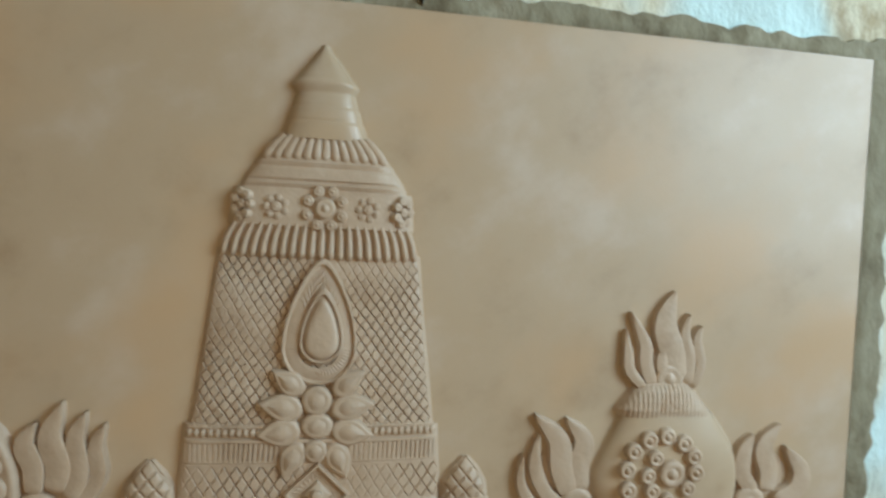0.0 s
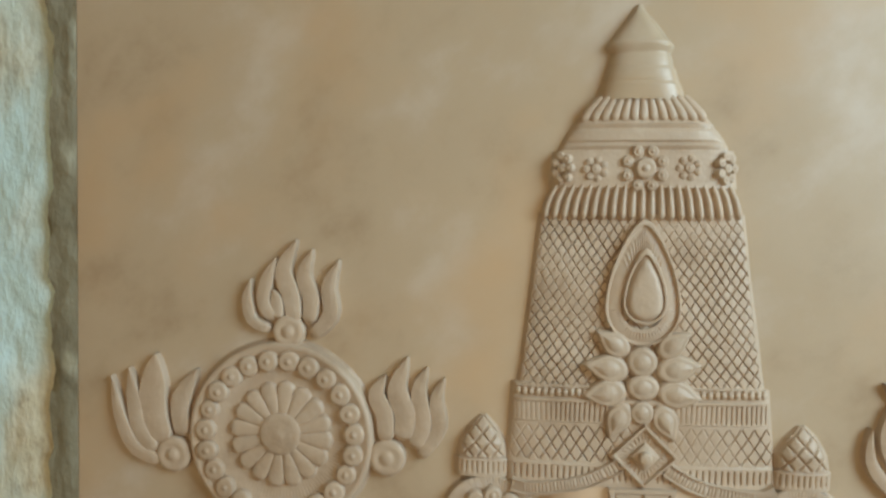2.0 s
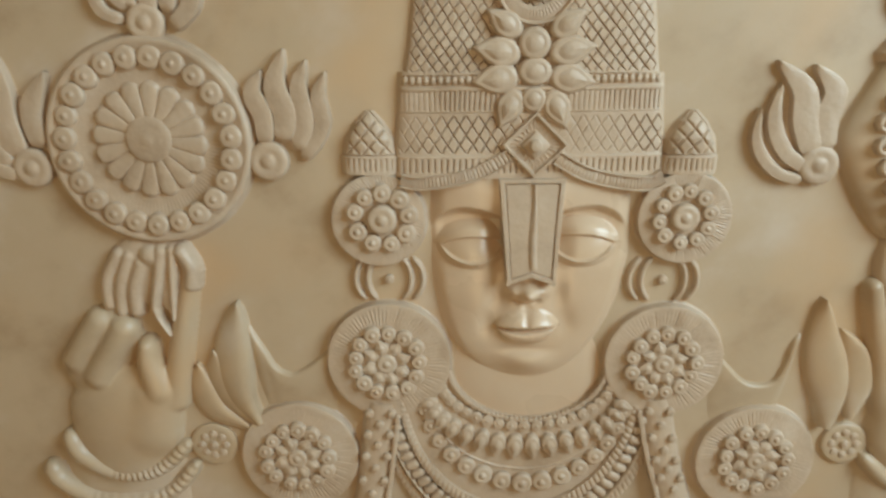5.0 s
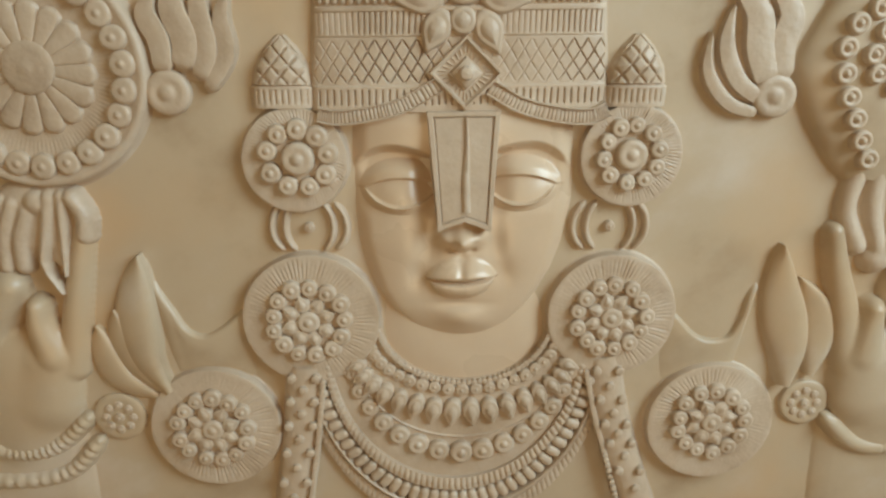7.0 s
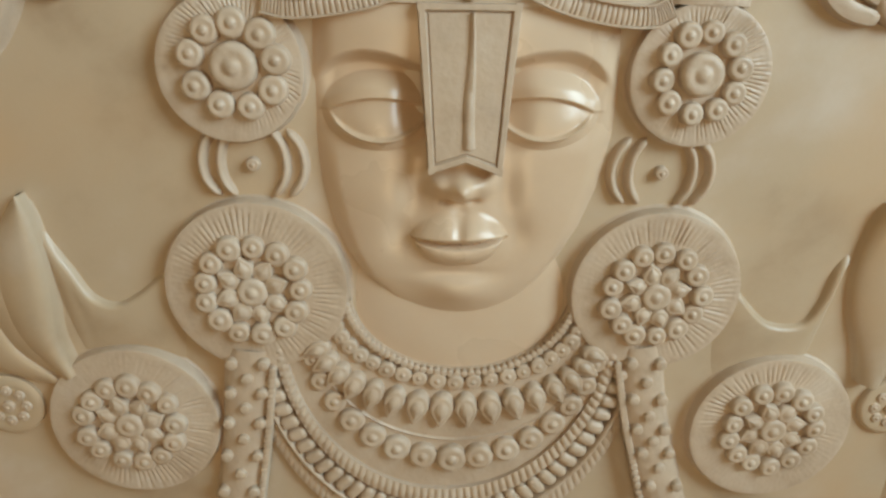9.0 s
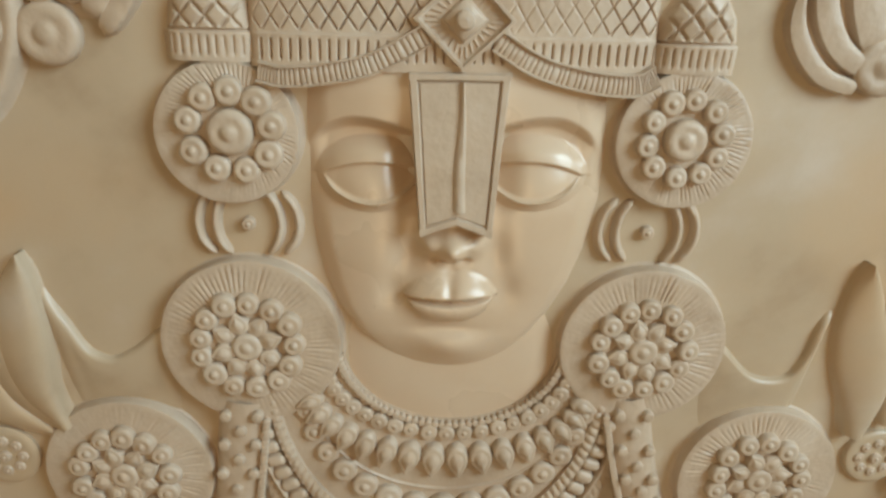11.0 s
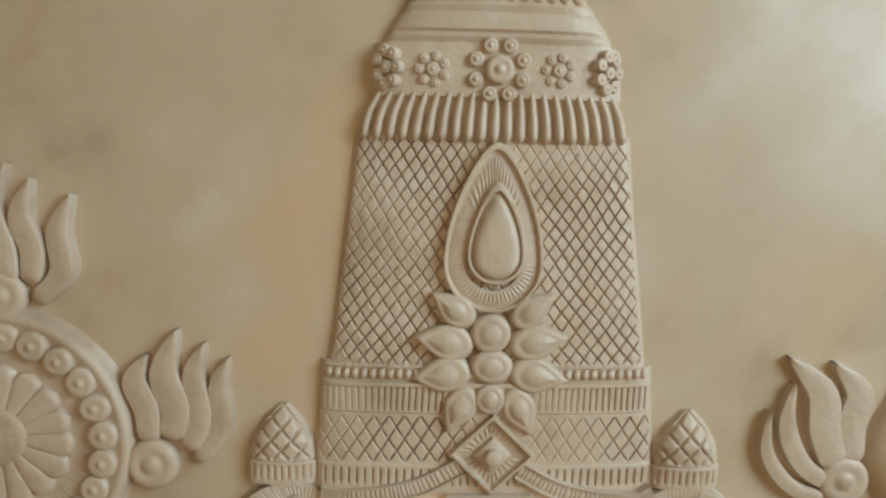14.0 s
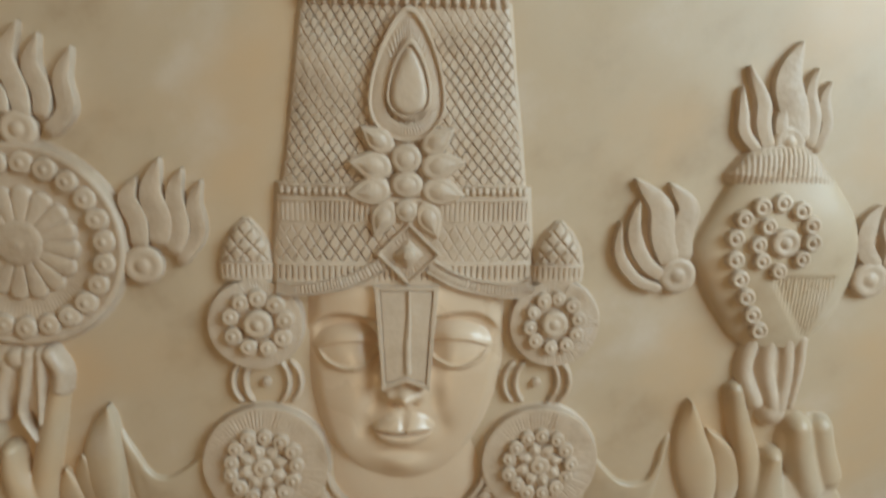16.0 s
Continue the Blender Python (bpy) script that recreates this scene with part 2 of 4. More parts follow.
def loft(geo, rows, nu=40, step=0.004, relief=None, shoulder=0.42, lip=0.0025):
    """A half-round body from rows of (z, left, right, height)."""
    zs = []
    for a, b in zip(rows, rows[1:]):
        k = max(1, round(abs(b[0] - a[0]) / step))
        zs += [[a[i] + (b[i] - a[i]) * j / k for i in range(4)] for j in range(k)]
    zs.append(list(rows[-1]))
    sheet = []
    for z, l, r, h in zs:
        row = [(l - 0.005, z, -0.0015)]
        for j in range(nu + 1):
            u = -math.cos(math.pi * j / nu) * 0.35 + (2 * j / nu - 1) * 0.65
            x = (l + r) / 2 + (r - l) / 2 * u
            e = max(0.0, 1 - abs(u) ** 2.4) ** shoulder
            row.append((x, z, lip + (h - lip) * e + (relief(x, z, u) * min(1, e * 2) if relief else 0)))
        sheet.append(row + [(r + 0.005, z, -0.0015)])
    return geo.grid(sheet)


def smooth_rows(rows, n=30):
    """Rows of a loft, rounded through."""
    return [tuple(q) for q in curve_points(rows, n)]


def bead_mesh(name, r, h, nipple=0.35, n=20, dip=0.05):
    """A flattened round clay bead with a small knob in a shallow dip."""
    p = [(r * 1.0, -0.003), (r * 1.0, h * 0.35), (r * 0.98, h * 0.62), (r * 0.90, h * 0.82), (r * 0.76, h * 0.91), (r * 0.60, h * 0.92)]
    if nipple:
        p += [(r * (nipple + 0.12), h * (0.92 - dip)), (r * nipple, h * (0.94 - dip * 0.7)), (r * nipple * 0.75, h * 1.03), (r * nipple * 0.4, h * 1.11), (0.0002, h * 1.13)]
    else:
        p += [(r * 0.4, h * 0.93), (r * 0.2, h * 0.99), (0.0002, h)]
    me = Geo().lathe(0, 0, p, n).mesh(name)
    me.materials.append(CLAY)
    return me


def drop_mesh(name, length, width, h):
    """A plump pointed drop about the origin, its point along +z, with a raised drop inside its rim."""
    g, n = Geo(), 28
    for k, (sc, hh) in enumerate(((1.03, -0.003), (1.01, h * 0.25), (0.95, h * 0.55), (0.87, h * 0.74), (0.74, h * 0.80), (0.64, h * 0.78), (0.55, h * 0.82), (0.42, h * 0.94), (0.25, h * 1.03), (0.02, h * 1.06))):
        ring = []
        for j in range(n):
            a = 2 * math.pi * j / n
            y, x = -math.cos(a), math.sin(a)
            if y > 0:
                x *= 1 - 0.75 * y ** 1.6
                y *= 1.3
            ring.append((x * width / 2 * sc, ((y - 0.12) * sc) * length / 2.3, hh))
        g.v += [(x, -z, y) for x, y, z in ring]
        if k:
            b = len(g.v) - 2 * n
            g.f += [(b + j, b + (j + 1) % n, b + n + (j + 1) % n, b + n + j) for j in range(n)]
    me = g.mesh(name)
    me.materials.append(CLAY)
    return me


def sstep(a, b, x):
    t = min(1, max(0, (x - a) / (b - a)))
    return t * t * (3 - 2 * t)


def gauss(x, z, cx, cz, sx, sz):
    return math.exp(-((x - cx) / sx) ** 2 - ((z - cz) / sz) ** 2)


def groove(v, width):
    """1 on the lines where v is a whole number, falling to 0 beside them."""
    d = abs(v - round(v))
    return math.exp(-(d / width) ** 2)


# ---- the room ----
P_L, P_R, P_T, P_B = -0.675, 0.685, 2.0455, 0.62      # the panel's edges
WALL_Y = 0.012


def plain(name, geo, material, label, smooth=False):
    return tagged(part(name, geo, material, None, label, smooth), category=name.split("_")[0], kind="structure")


def rough_sheet(x0, x1, z0, z1, nx, nz, y, amp):
    g = Geo()
    g.grid([[(x0 + (x1 - x0) * i / nx, z0 + (z1 - z0) * j / nz,
              -y + amp * (noise.fractal(Vector((x0 + (x1 - x0) * i / nx, 0, z0 + (z1 - z0) * j / nz)) * 14, 1.0, 2.0, 4))) for i in range(nx + 1)] for j in range(nz + 1)])
    return g


wall_n = Geo().box(ROOM_L - 0.15, ROOM_R + 0.15, WALL_Y + 0.02, WALL_Y + 0.2, 0, ROOM_H)
rs = rough_sheet(ROOM_L, ROOM_R, 0, ROOM_H, 260, 180, WALL_Y, 0.006)
b0 = len(wall_n.v)
wall_n.v += rs.v
wall_n.f += [tuple(b0 + i for i in f) for f in rs.f]
plain("wall_north", wall_n, WALL, "rough old wall with flaking pale limewash", True)
# Floor, ceiling and other walls are unseen, added to bounce light onto the relief.
plain("floor", Geo().box(ROOM_L - 0.15, ROOM_R + 0.15, ROOM_B - 0.15, WALL_Y + 0.2, -0.1, 0), FLOOR, "unseen brown floor added to bounce warm light")
plain("ceiling", Geo().box(ROOM_L - 0.15, ROOM_R + 0.15, ROOM_B - 0.15, WALL_Y + 0.2, ROOM_H, ROOM_H + 0.12), PLASTER, "unseen cream ceiling added to bounce light")
plain("wall_west", Geo().box(ROOM_L - 0.15, ROOM_L, ROOM_B - 0.15, WALL_Y + 0.01, 0, ROOM_H), PLASTER, "unseen cream wall added to bounce light")
south = Geo().box(ROOM_L, FILL_X0, ROOM_B - 0.15, ROOM_B, 0, ROOM_H).box(FILL_X1, ROOM_R, ROOM_B - 0.15, ROOM_B, 0, ROOM_H).box(FILL_X0, FILL_X1, ROOM_B - 0.15, ROOM_B, FILL_H, ROOM_H)
plain("wall_south", south, PLASTER, "unseen cream wall with an opening for added fill light")
east = Geo()
east.box(ROOM_R, ROOM_R + 0.15, ROOM_B - 0.15, WIN_Y0, 0, ROOM_H)
east.box(ROOM_R, ROOM_R + 0.15, WIN_Y1, WALL_Y + 0.01, 0, ROOM_H)
east.box(ROOM_R, ROOM_R + 0.15, WIN_Y0, WIN_Y1, 0, WIN_Z0)
east.box(ROOM_R, ROOM_R + 0.15, WIN_Y0, WIN_Y1, WIN_Z1, ROOM_H)
plain("wall_east", east, PLASTER, "unseen cream plastered wall with a window opening")


# mortar bed round the panel: four uneven strips, rough on the outer side
def mortar_strip(name, a, b, inner, outer, along_x, seed):
    n, m = 150, 6
    rows = []
    for i in range(n + 1):
        s = a + (b - a) * i / n
        wob = 0.014 * noise.fractal(Vector((s * 9, seed, 0)), 1.0, 2.0, 4) + 0.007 * noise.noise(Vector((s * 55, seed, 3)))
        o = outer + wob * (1 if outer > inner else -1)
        row = []
        for j in range(m + 1):
            f = j / m
            d = inner + (o - inner) * f
            p = (s, d) if along_x else (d, s)
            h = 0.004 * (1 - f) - 0.002 + 0.004 * noise.fractal(Vector((p[0] * 40, seed, p[1] * 40)), 1.0, 2.0, 3)
            if j == m:
                h = -0.024
            if j == 0:
                h = -0.0005
            row.append((p[0], p[1], h))
        rows.append(row)
    return plain(name, Geo().grid(rows), MORTAR, "uneven grey cement mortar bedding a relief panel", True)


mortar_strip("trim_top", P_L - 0.05, P_R + 0.05, P_T, P_T + 0.030, True, 1.3)
mortar_strip("trim_left", P_B - 0.05, P_T, P_L, P_L - 0.044, False, 4.1)
mortar_strip("trim_right", P_B - 0.05, P_T, P_R, P_R + 0.042, False, 7.7)
mortar_strip("trim_bottom", P_L, P_R, P_B, P_B - 0.04, True, 9.2)

# ---- the relief panel ----
relief = new("relief_panel")
tagged(relief, "glossy tan clay relief of a crowned deity bedded in a wall", "relief")

slab = Geo()
nx, nz = 60, 66
slab.grid([[(P_L + (P_R - P_L) * i / nx, P_B + (P_T - P_B) * j / nz,
             0.0012 * noise.noise(Vector((i * 0.35, 2.0, j * 0.35))) if 0 < i < nx and 0 < j < nz else -0.001) for i in range(nx + 1)] for j in range(nz + 1)])
slab.box(P_L, P_R, 0.002, 0.03, P_B, P_T)
part("slab", slab, PANEL, relief, "smooth varnished tan clay slab with cloudy stains")

# face: its outline as (z, left, right)
FX = 0.0035
OUTLINE = ((1.2160, 0.010, 0.016), (1.2190, -0.018, 0.032), (1.2275, -0.040, 0.046), (1.239, -0.056, 0.061), (1.254, -0.073, 0.076), (1.275, -0.087, 0.090), (1.298, -0.097, 0.102), (1.330, -0.105, 0.1130), (1.37, -0.1095, 0.120), (1.41, -0.110, 0.121), (1.445, -0.109, 0.118), (1.49, -0.107, 0.115))


def face_edge(z):
    for a, b in zip(OUTLINE, OUTLINE[1:]):
        if z <= b[0]:
            f = (z - a[0]) / (b[0] - a[0])
            return a[1] + (b[1] - a[1]) * f, a[2] + (b[2] - a[2]) * f
    return OUTLINE[-1][1:]


def face_height(x, z, u):
    X = x - FX
    e = max(0.0, 1 - abs(u) ** 2.2) ** 0.5
    low = sstep(1.2160, 1.270, z) ** 0.6
    h = 0.002 + 0.0150 * e * (0.15 + 0.85 * low) * (1 - 0.35 * sstep(1.445, 1.478, z))
    soft = sstep(0.0, 0.6, e)
    # chin, cheeks, nose with its wings, muzzle
    h += 0.0085 * gauss(X, z, 0.003, 1.246, 0.027, 0.017)
    h += 0.0030 * (gauss(X, z, -0.058, 1.325, 0.034, 0.032) + gauss(X, z, 0.058, 1.325, 0.034, 0.032))
    h += 0.007 * math.exp(-(X / 0.012) ** 2) * sstep(1.325, 1.34, z) * (1 - sstep(1.36, 1.40, z))
    h += 0.0165 * gauss(X, z, 0.001, 1.3310, 0.0115, 0.0100) * sstep(1.3190, 1.3265, z) + 0.0085 * (gauss(X, z, -0.0175, 1.3355, 0.0085, 0.0085) + gauss(X, z, 0.0175, 1.3370, 0.0085, 0.0085))
    h -= 0.004 * (gauss(X, z, -0.010, 1.3215, 0.005, 0.003) + gauss(X, z, 0.010, 1.3225, 0.005, 0.003))
    h += 0.0045 * gauss(X, z, 0, 1.297, 0.032, 0.024)
    h -= 0.0045 * (gauss(X, z, -0.034, 1.326, 0.012, 0.020) + gauss(X, z, 0.034, 1.328, 0.012, 0.020))
    h -= 0.0035 * (gauss(X, z, -0.044, 1.294, 0.011, 0.015) + gauss(X, z, 0.044, 1.296, 0.011, 0.015)) + 0.0035 * gauss(X, z, 0, 1.2620, 0.026, 0.006)
    lip_w = 0.0375
    q = max(0.0, 1 - (X / lip_w) ** 2)
    line = 1.2935 + 0.025 * X - 0.0055 * q
    up = line + 0.0265 * q ** 0.75 - 0.0045 * math.exp(-(X / 0.007) ** 2)
    lo = line - 0.0180 * max(0.0, 1 - (X / 0.034) ** 4) ** 0.7
    if q > 0:
        if z >= line:
            t = (z - line) / max(1e-4, up - line)
            h += 0.0125 * q ** 0.45 * sstep(-0.35, 1.0, (z - line) / (0.0005 + 0.0080 * q)) * (1 - sstep(0.22, 1.15, t)) * (1 - 0.25 * math.exp(-(X / 0.004) ** 2) * min(1, t * 2))
        else:
            t = (line - z) / max(1e-4, line - lo)
            h += 0.0085 * q ** 0.6 * math.sin(math.pi * min(1, 0.18 + 0.82 * t)) ** 0.7 if t < 1 else 0
        h -= 0.0045 * q ** 0.3 * math.exp(-((z - line + 0.0008) / 0.0014) ** 2)
    h -= 0.0018 * math.exp(-(X / 0.005) ** 2) * sstep(1.311, 1.315, z) * (1 - sstep(1.318, 1.323, z))
    h -= 0.010 * (gauss(X, z, -0.031, 1.388, 0.014, 0.030) + gauss(X, z, 0.031, 1.390, 0.014, 0.030))
    # brow edge, hollow, upper lid, eyeball and lower rim
    for sgn, corner, mid, half in ((-1, 1.3865, 0.0615, 0.0375), (1, 1.3905, 0.0585, 0.0375)):
        d = X * sgn - mid
        ex = d / half
        brow = corner + 0.0435 - 0.012 * abs((d - 0.012) / (0.030 if d > 0.012 else 0.046)) ** 2
        lash = corner + 0.0100 * max(0, 1 - ex * ex)
        if -1.6 < ex < 1.6:
            fade = 1 - sstep(0.85, 1.55, abs(ex))
            h -= 0.0122 * fade * (1 - sstep(brow - 0.010, brow + 0.001, z)) * sstep(corner - 0.034, corner + 0.012, z) * (1.0 - 0.3 * ex)
            ball = max(0.0, 1 - (ex / 1.14) ** 2 - ((z - corner - 0.0005) / 0.0285) ** 2)
            h += 0.0118 * ball ** 0.85
            wing = max(0, 1 - abs(ex / 1.28) ** 4) if ex > 0 else max(0, 1 - abs(ex / 1.05) ** 4)
            h += 0.0036 * wing * sstep(lash - 0.0013, lash + 0.0009, z) * (1 - sstep(lash + 0.006, lash + 0.020, z))
        if abs(ex) < 1:
            a = 1 - ex * ex
            rim = corner - 0.0205 * a ** 0.75
            h += 0.0034 * math.exp(-((z - rim) / 0.0018) ** 2) * min(1, a * 3)
            h -= 0.0016 * sstep(rim, rim + 0.002, z) * (1 - sstep(lash - 0.002, lash, z)) * min(1, a * 2)
    return -0.003 + (max(h, -0.002) + 0.003) * soft


face = Geo()
rows = []
for j in range(361):
    z = 1.2160 + (1.478 - 1.2160) * j / 360
    l, r = face_edge(z)
    us = [(2 * i / 220 - 1) * 0.75 - 0.25 * math.cos(math.pi * i / 220) for i in range(221)]
    rows.append([((l + r) / 2 + (r - l) / 2 * u, z, face_height((l + r) / 2 + (r - l) / 2 * u, z, u)) for u in us])
face.grid(rows)
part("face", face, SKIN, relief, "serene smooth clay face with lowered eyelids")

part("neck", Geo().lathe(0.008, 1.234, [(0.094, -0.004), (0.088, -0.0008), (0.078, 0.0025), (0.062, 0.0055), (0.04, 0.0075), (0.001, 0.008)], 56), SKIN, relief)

# forehead mark: a tapering plate with a raised rim, a cut line inside it, a notched foot and a central rib
def plate_at(u, v):
    """The plate at u across and v down, as x, z and height."""
    foot = 1.3460 + 0.0095 * (1 - abs(2 * u - 1))
    z = 1.4625 + 0.0015 * u + (foot - 1.4625 - 0.0015 * u) * v
    l, r = -0.0320 + 0.0110 * v, 0.0402 - 0.0082 * v
    return l + (r - l) * u, z, 0.0205 + 0.0135 * v


PLATE_U = ((0.0, 0.0), (0.012, 0.0013), (0.07, 0.0013), (0.083, 0.0), (0.093, -0.0016), (0.108, -0.0002), (0.3, 0.0), (0.5, 0.0), (0.7, 0.0), (0.892, -0.0002), (0.907, -0.0016), (0.917, 0.0), (0.93, 0.0013), (0.988, 0.0013), (1.0, 0.0))
PLATE_V = ((0.0, 0.0), (0.006, 0.0013), (0.038, 0.0013), (0.047, 0.0), (0.052, -0.0016), (0.060, -0.0002), (0.25, 0.0), (0.5, 0.0), (0.75, 0.0), (0.935, -0.0002), (0.943, -0.0014), (0.950, 0.0), (0.957, 0.0013), (0.992, 0.0013), (1.0, 0.0))
rows = []
for v, hv in PLATE_V:
    row = []
    for u, hu in PLATE_U:
        x, z, h = plate_at(u, v)
        rim = max(hu, hv) if max(hu, hv) > 0 else min(hu, hv)
        row.append((x + 0.0004 * noise.noise(Vector((z * 90, u * 3, 1))), z, h + rim))
    rows.append([(row[0][0] - 0.0012, row[0][1], 0.002)] + row + [(row[-1][0] + 0.0012, row[-1][1], 0.002)])
rows = [[(x, z + 0.001, 0.002) for x, z, h in rows[0]]] + rows + [[(x, z - 0.001, 0.002) for x, z, h in rows[-1]]]
mark = part("forehead_mark", Geo().grid(rows), CLAY, relief, "flat tapering clay forehead mark with a raised rim", False)
rows = []
for k in range(23):
    v = 0.055 + 0.845 * k / 22
    x, z, h = plate_at(0.53, v)
    w = 0.0014 + 0.0028 * sstep(0.0, 0.75, k / 22)
    x += 0.0006 * math.sin(k * 0.3)
    rows.append([(x - w - 0.0008, z, h - 0.002), (x - w, z, h + 0.0004), (x - w * 0.35, z, h + 0.0026), (x + w * 0.45, z, h + 0.0030), (x + w, z, h + 0.0006), (x + w + 0.0008, z, h - 0.002)])
part("plate_rib", Geo().grid(rows), CLAY, mark)

# ---- crown ----
def crown_pattern(x, z, u):
    """Relief of the crown's bands: diamond lattice, row of pearls, upright cuts, second lattice, bottom cuts."""
    z -= 0.016 * x
    nx_, nz_ = x * 26, z * 26
    wob, wob2 = noise.noise(Vector((nx_, 4, nz_))), noise.noise(Vector((nx_, 7, nz_)))
    worn = 0.30 + 0.80 * sstep(-0.5, 0.35, noise.noise(Vector((x * 11, 9, z * 11))))
    if z > 1.5735:
        v = (z - 1.572) / 0.0160 + 0.13 * wob2
        c = x / (0.0124 - 0.010 * (z - 1.572)) + 0.15 * wob
        cut = max(groove(c + v, 0.058), groove(c - v, 0.05) * (0.75 if x > 0 else 1))
        return -0.0034 * worn * cut * sstep(1.5735, 1.577, z) + 0.0005 * noise.noise(Vector((x * 140, 1, z * 140)))
    if z > 1.5605:
        d = abs(x / 0.0074 + 0.1 * wob - round(x / 0.0074 + 0.1 * wob)) * 2
        b = (z - 1.5668) / 0.0046
        return -0.0008 + 0.0042 * math.sqrt(max(0.0, 1 - d * d - b * b)) + 0.0022 * sstep(1.5718, 1.5724, z)
    if z > 1.532:
        return 0.0014 - 0.0024 * groove(x / 0.0054 + 0.3 * wob, 0.11) * sstep(1.5345, 1.537, z) * (1 - sstep(1.554, 1.557, z)) * worn + 0.0014 * (sstep(1.5555, 1.5565, z) - sstep(1.5595, 1.5603, z)) - 0.0012 * math.exp(-((z - 1.5325) / 0.0009) ** 2)
    if z > 1.489:
        c, v = x / 0.0136 + 0.12 * wob, (z - 1.489) / 0.0208 + 0.1 * wob2
        return 0.0006 - 0.0032 * max(groove(c + v, 0.05), groove(c - v, 0.05)) * sstep(1.489, 1.492, z) * (1 - sstep(1.528, 1.531, z)) * worn
    return 0.0018 - 0.0030 * groove(x / 0.0068 + 0.2 * wob, 0.11) * sstep(1.4685, 1.471, z) * (1 - sstep(1.482, 1.485, z)) - 0.0012 * math.exp(-((z - 1.4885) / 0.0009) ** 2)


crown = part("crown", loft(Geo(), [(1.462, -0.1455, 0.146, 0.0145), (1.487, -0.1445, 0.145, 0.015), (1.532, -0.141, 0.141, 0.015), (1.574, -0.138, 0.138, 0.015), (1.5745, -0.1325, 0.1325, 0.0125), (1.60, -0.1285, 0.1285, 0.0125), (1.68, -0.120, 0.1175, 0.012), (1.766, -0.110, 0.107, 0.0115)],
                           540, 0.00055, crown_pattern, 0.36), CLAY, relief, "tall tapering crown cut with a diamond lattice")

CAP = [(1.760, -0.106, 0.104, 0.0125), (1.792, -0.099, 0.096, 0.0135), (1.793, -0.1005, 0.0975, 0.017), (1.834, -0.096, 0.0935, 0.0165), (1.8345, -0.090, 0.0875, 0.0145), (1.839, -0.089, 0.087, 0.0175), (1.843, -0.0865, 0.0845, 0.014), (1.845, -0.086, 0.084, 0.017), (1.856, -0.079, 0.0765, 0.0165), (1.858, -0.0765, 0.074, 0.0140), (1.863, -0.075, 0.072, 0.0165), (1.866, -0.072, 0.069, 0.0135), (1.892, -0.051, 0.047, 0.0135)]
part("crown_top", loft(Geo(), CAP, 60, 0.002, None, 0.4), CLAY, crown)
FIN = [(1.8893, -0.0495, 0.042, 0.0178), (1.907, -0.0444, 0.0365, 0.0185), (1.9094, -0.0425, 0.0345, 0.0168), (1.9119, -0.043, 0.034, 0.0178), (1.9232, -0.0398, 0.031, 0.0178), (1.9257, -0.0379, 0.0285, 0.0162), (1.9277, -0.0384, 0.0285, 0.0168), (1.9365, -0.0361, 0.0265, 0.0158), (1.9404, -0.0352, 0.0255, 0.0145), (1.9474, -0.0409, 0.029, 0.0178), (1.9513, -0.0405, 0.028, 0.0191), (1.9552, -0.0361, 0.024, 0.0172), (1.9739, -0.022, 0.01, 0.0139), (1.9866, -0.0128, -0.002, 0.0086), (1.9945, -0.008, -0.0065, 0.0026)]
part("finial", loft(Geo(), FIN, 40, 0.002, None, 0.45), PANEL, crown, "smooth pointed clay finial")


def body_height(x, l, r, h, p=0.4):
    u = (x - (l + r) / 2) / ((r - l) / 2)
    return h * max(0.0, 1 - abs(u) ** 2.4) ** p


# fringe of hanging ribs below the flower band, and the ribbed skirt under the finial
for k in range(21):
    f = (k + 0.5) / 21
    xt, xb = -0.0985 + 0.194 * f, -0.1125 + 0.2205 * f
    ht, hb = body_height(xt, -0.1005, 0.0975, 0.017) + 0.0005, body_height(xb, -0.116, 0.112, 0.0150) + 0.003
    g = Geo()
    c = [(xt, 1.7955), ((xt + xb) / 2 + (xb - xt) * 0.12, 1.779), (xb, 1.7575)]
    stroke(g, c, 0.0098, 0.5 * (ht + hb) + 0.001, 0.5 * (ht + hb) - 0.009, n=12, m=8, root=0.62, belly=0.86, tip=0.8, drop=-0.1, cap=0.16, power=0.4)
    part("fringe_rib", g, CLAY, crown)
for k in range(13):
    f = (k + 0.5) / 13
    xt, xb = -0.050 + 0.095 * f, -0.0735 + 0.144 * f
    h = body_height((xt + xb) / 2, -0.068, 0.065, 0.0135) + 0.003
    g = Geo()
    stroke(g, [(xt, 1.8925), ((xt + xb) / 2, 1.880), (xb, 1.8645)], 0.0114, h, h - 0.009, n=10, m=8, root=0.68, belly=0.8, tip=0.8, drop=0.0, power=0.25, cap=0.2)
    part("skirt_rib", g, CLAY, crown)

BEAD_S = bead_mesh("small_bead", 0.0055, 0.006, 0.4, 12)
BEAD_M = bead_mesh("bead", 0.0105, 0.0082, 0.34)
BEAD_L = bead_mesh("large_bead", 0.0155, 0.0115, 0.36, 24)
PIT = bead_mesh("pitted_bead", 0.0105, 0.0105, 0.32, 20, 0.16)
ROUND = bead_mesh("round_bead", 0.0105, 0.0088, 0.30, 20, 0.0)
KNOB = bead_mesh("knob", 0.0155, 0.0125, 0.36, 24, 0.10)
BOSS = bead_mesh("boss", 0.0105, 0.0085, 0.55, 24, 0.06)
PEARL = bead_mesh("pearl", 0.0042, 0.0055, 0, 12)
DROP = drop_mesh("drop", 0.034, 0.0215, 0.0105)
PETAL = drop_mesh("petal", 0.030, 0.0235, 0.0082)


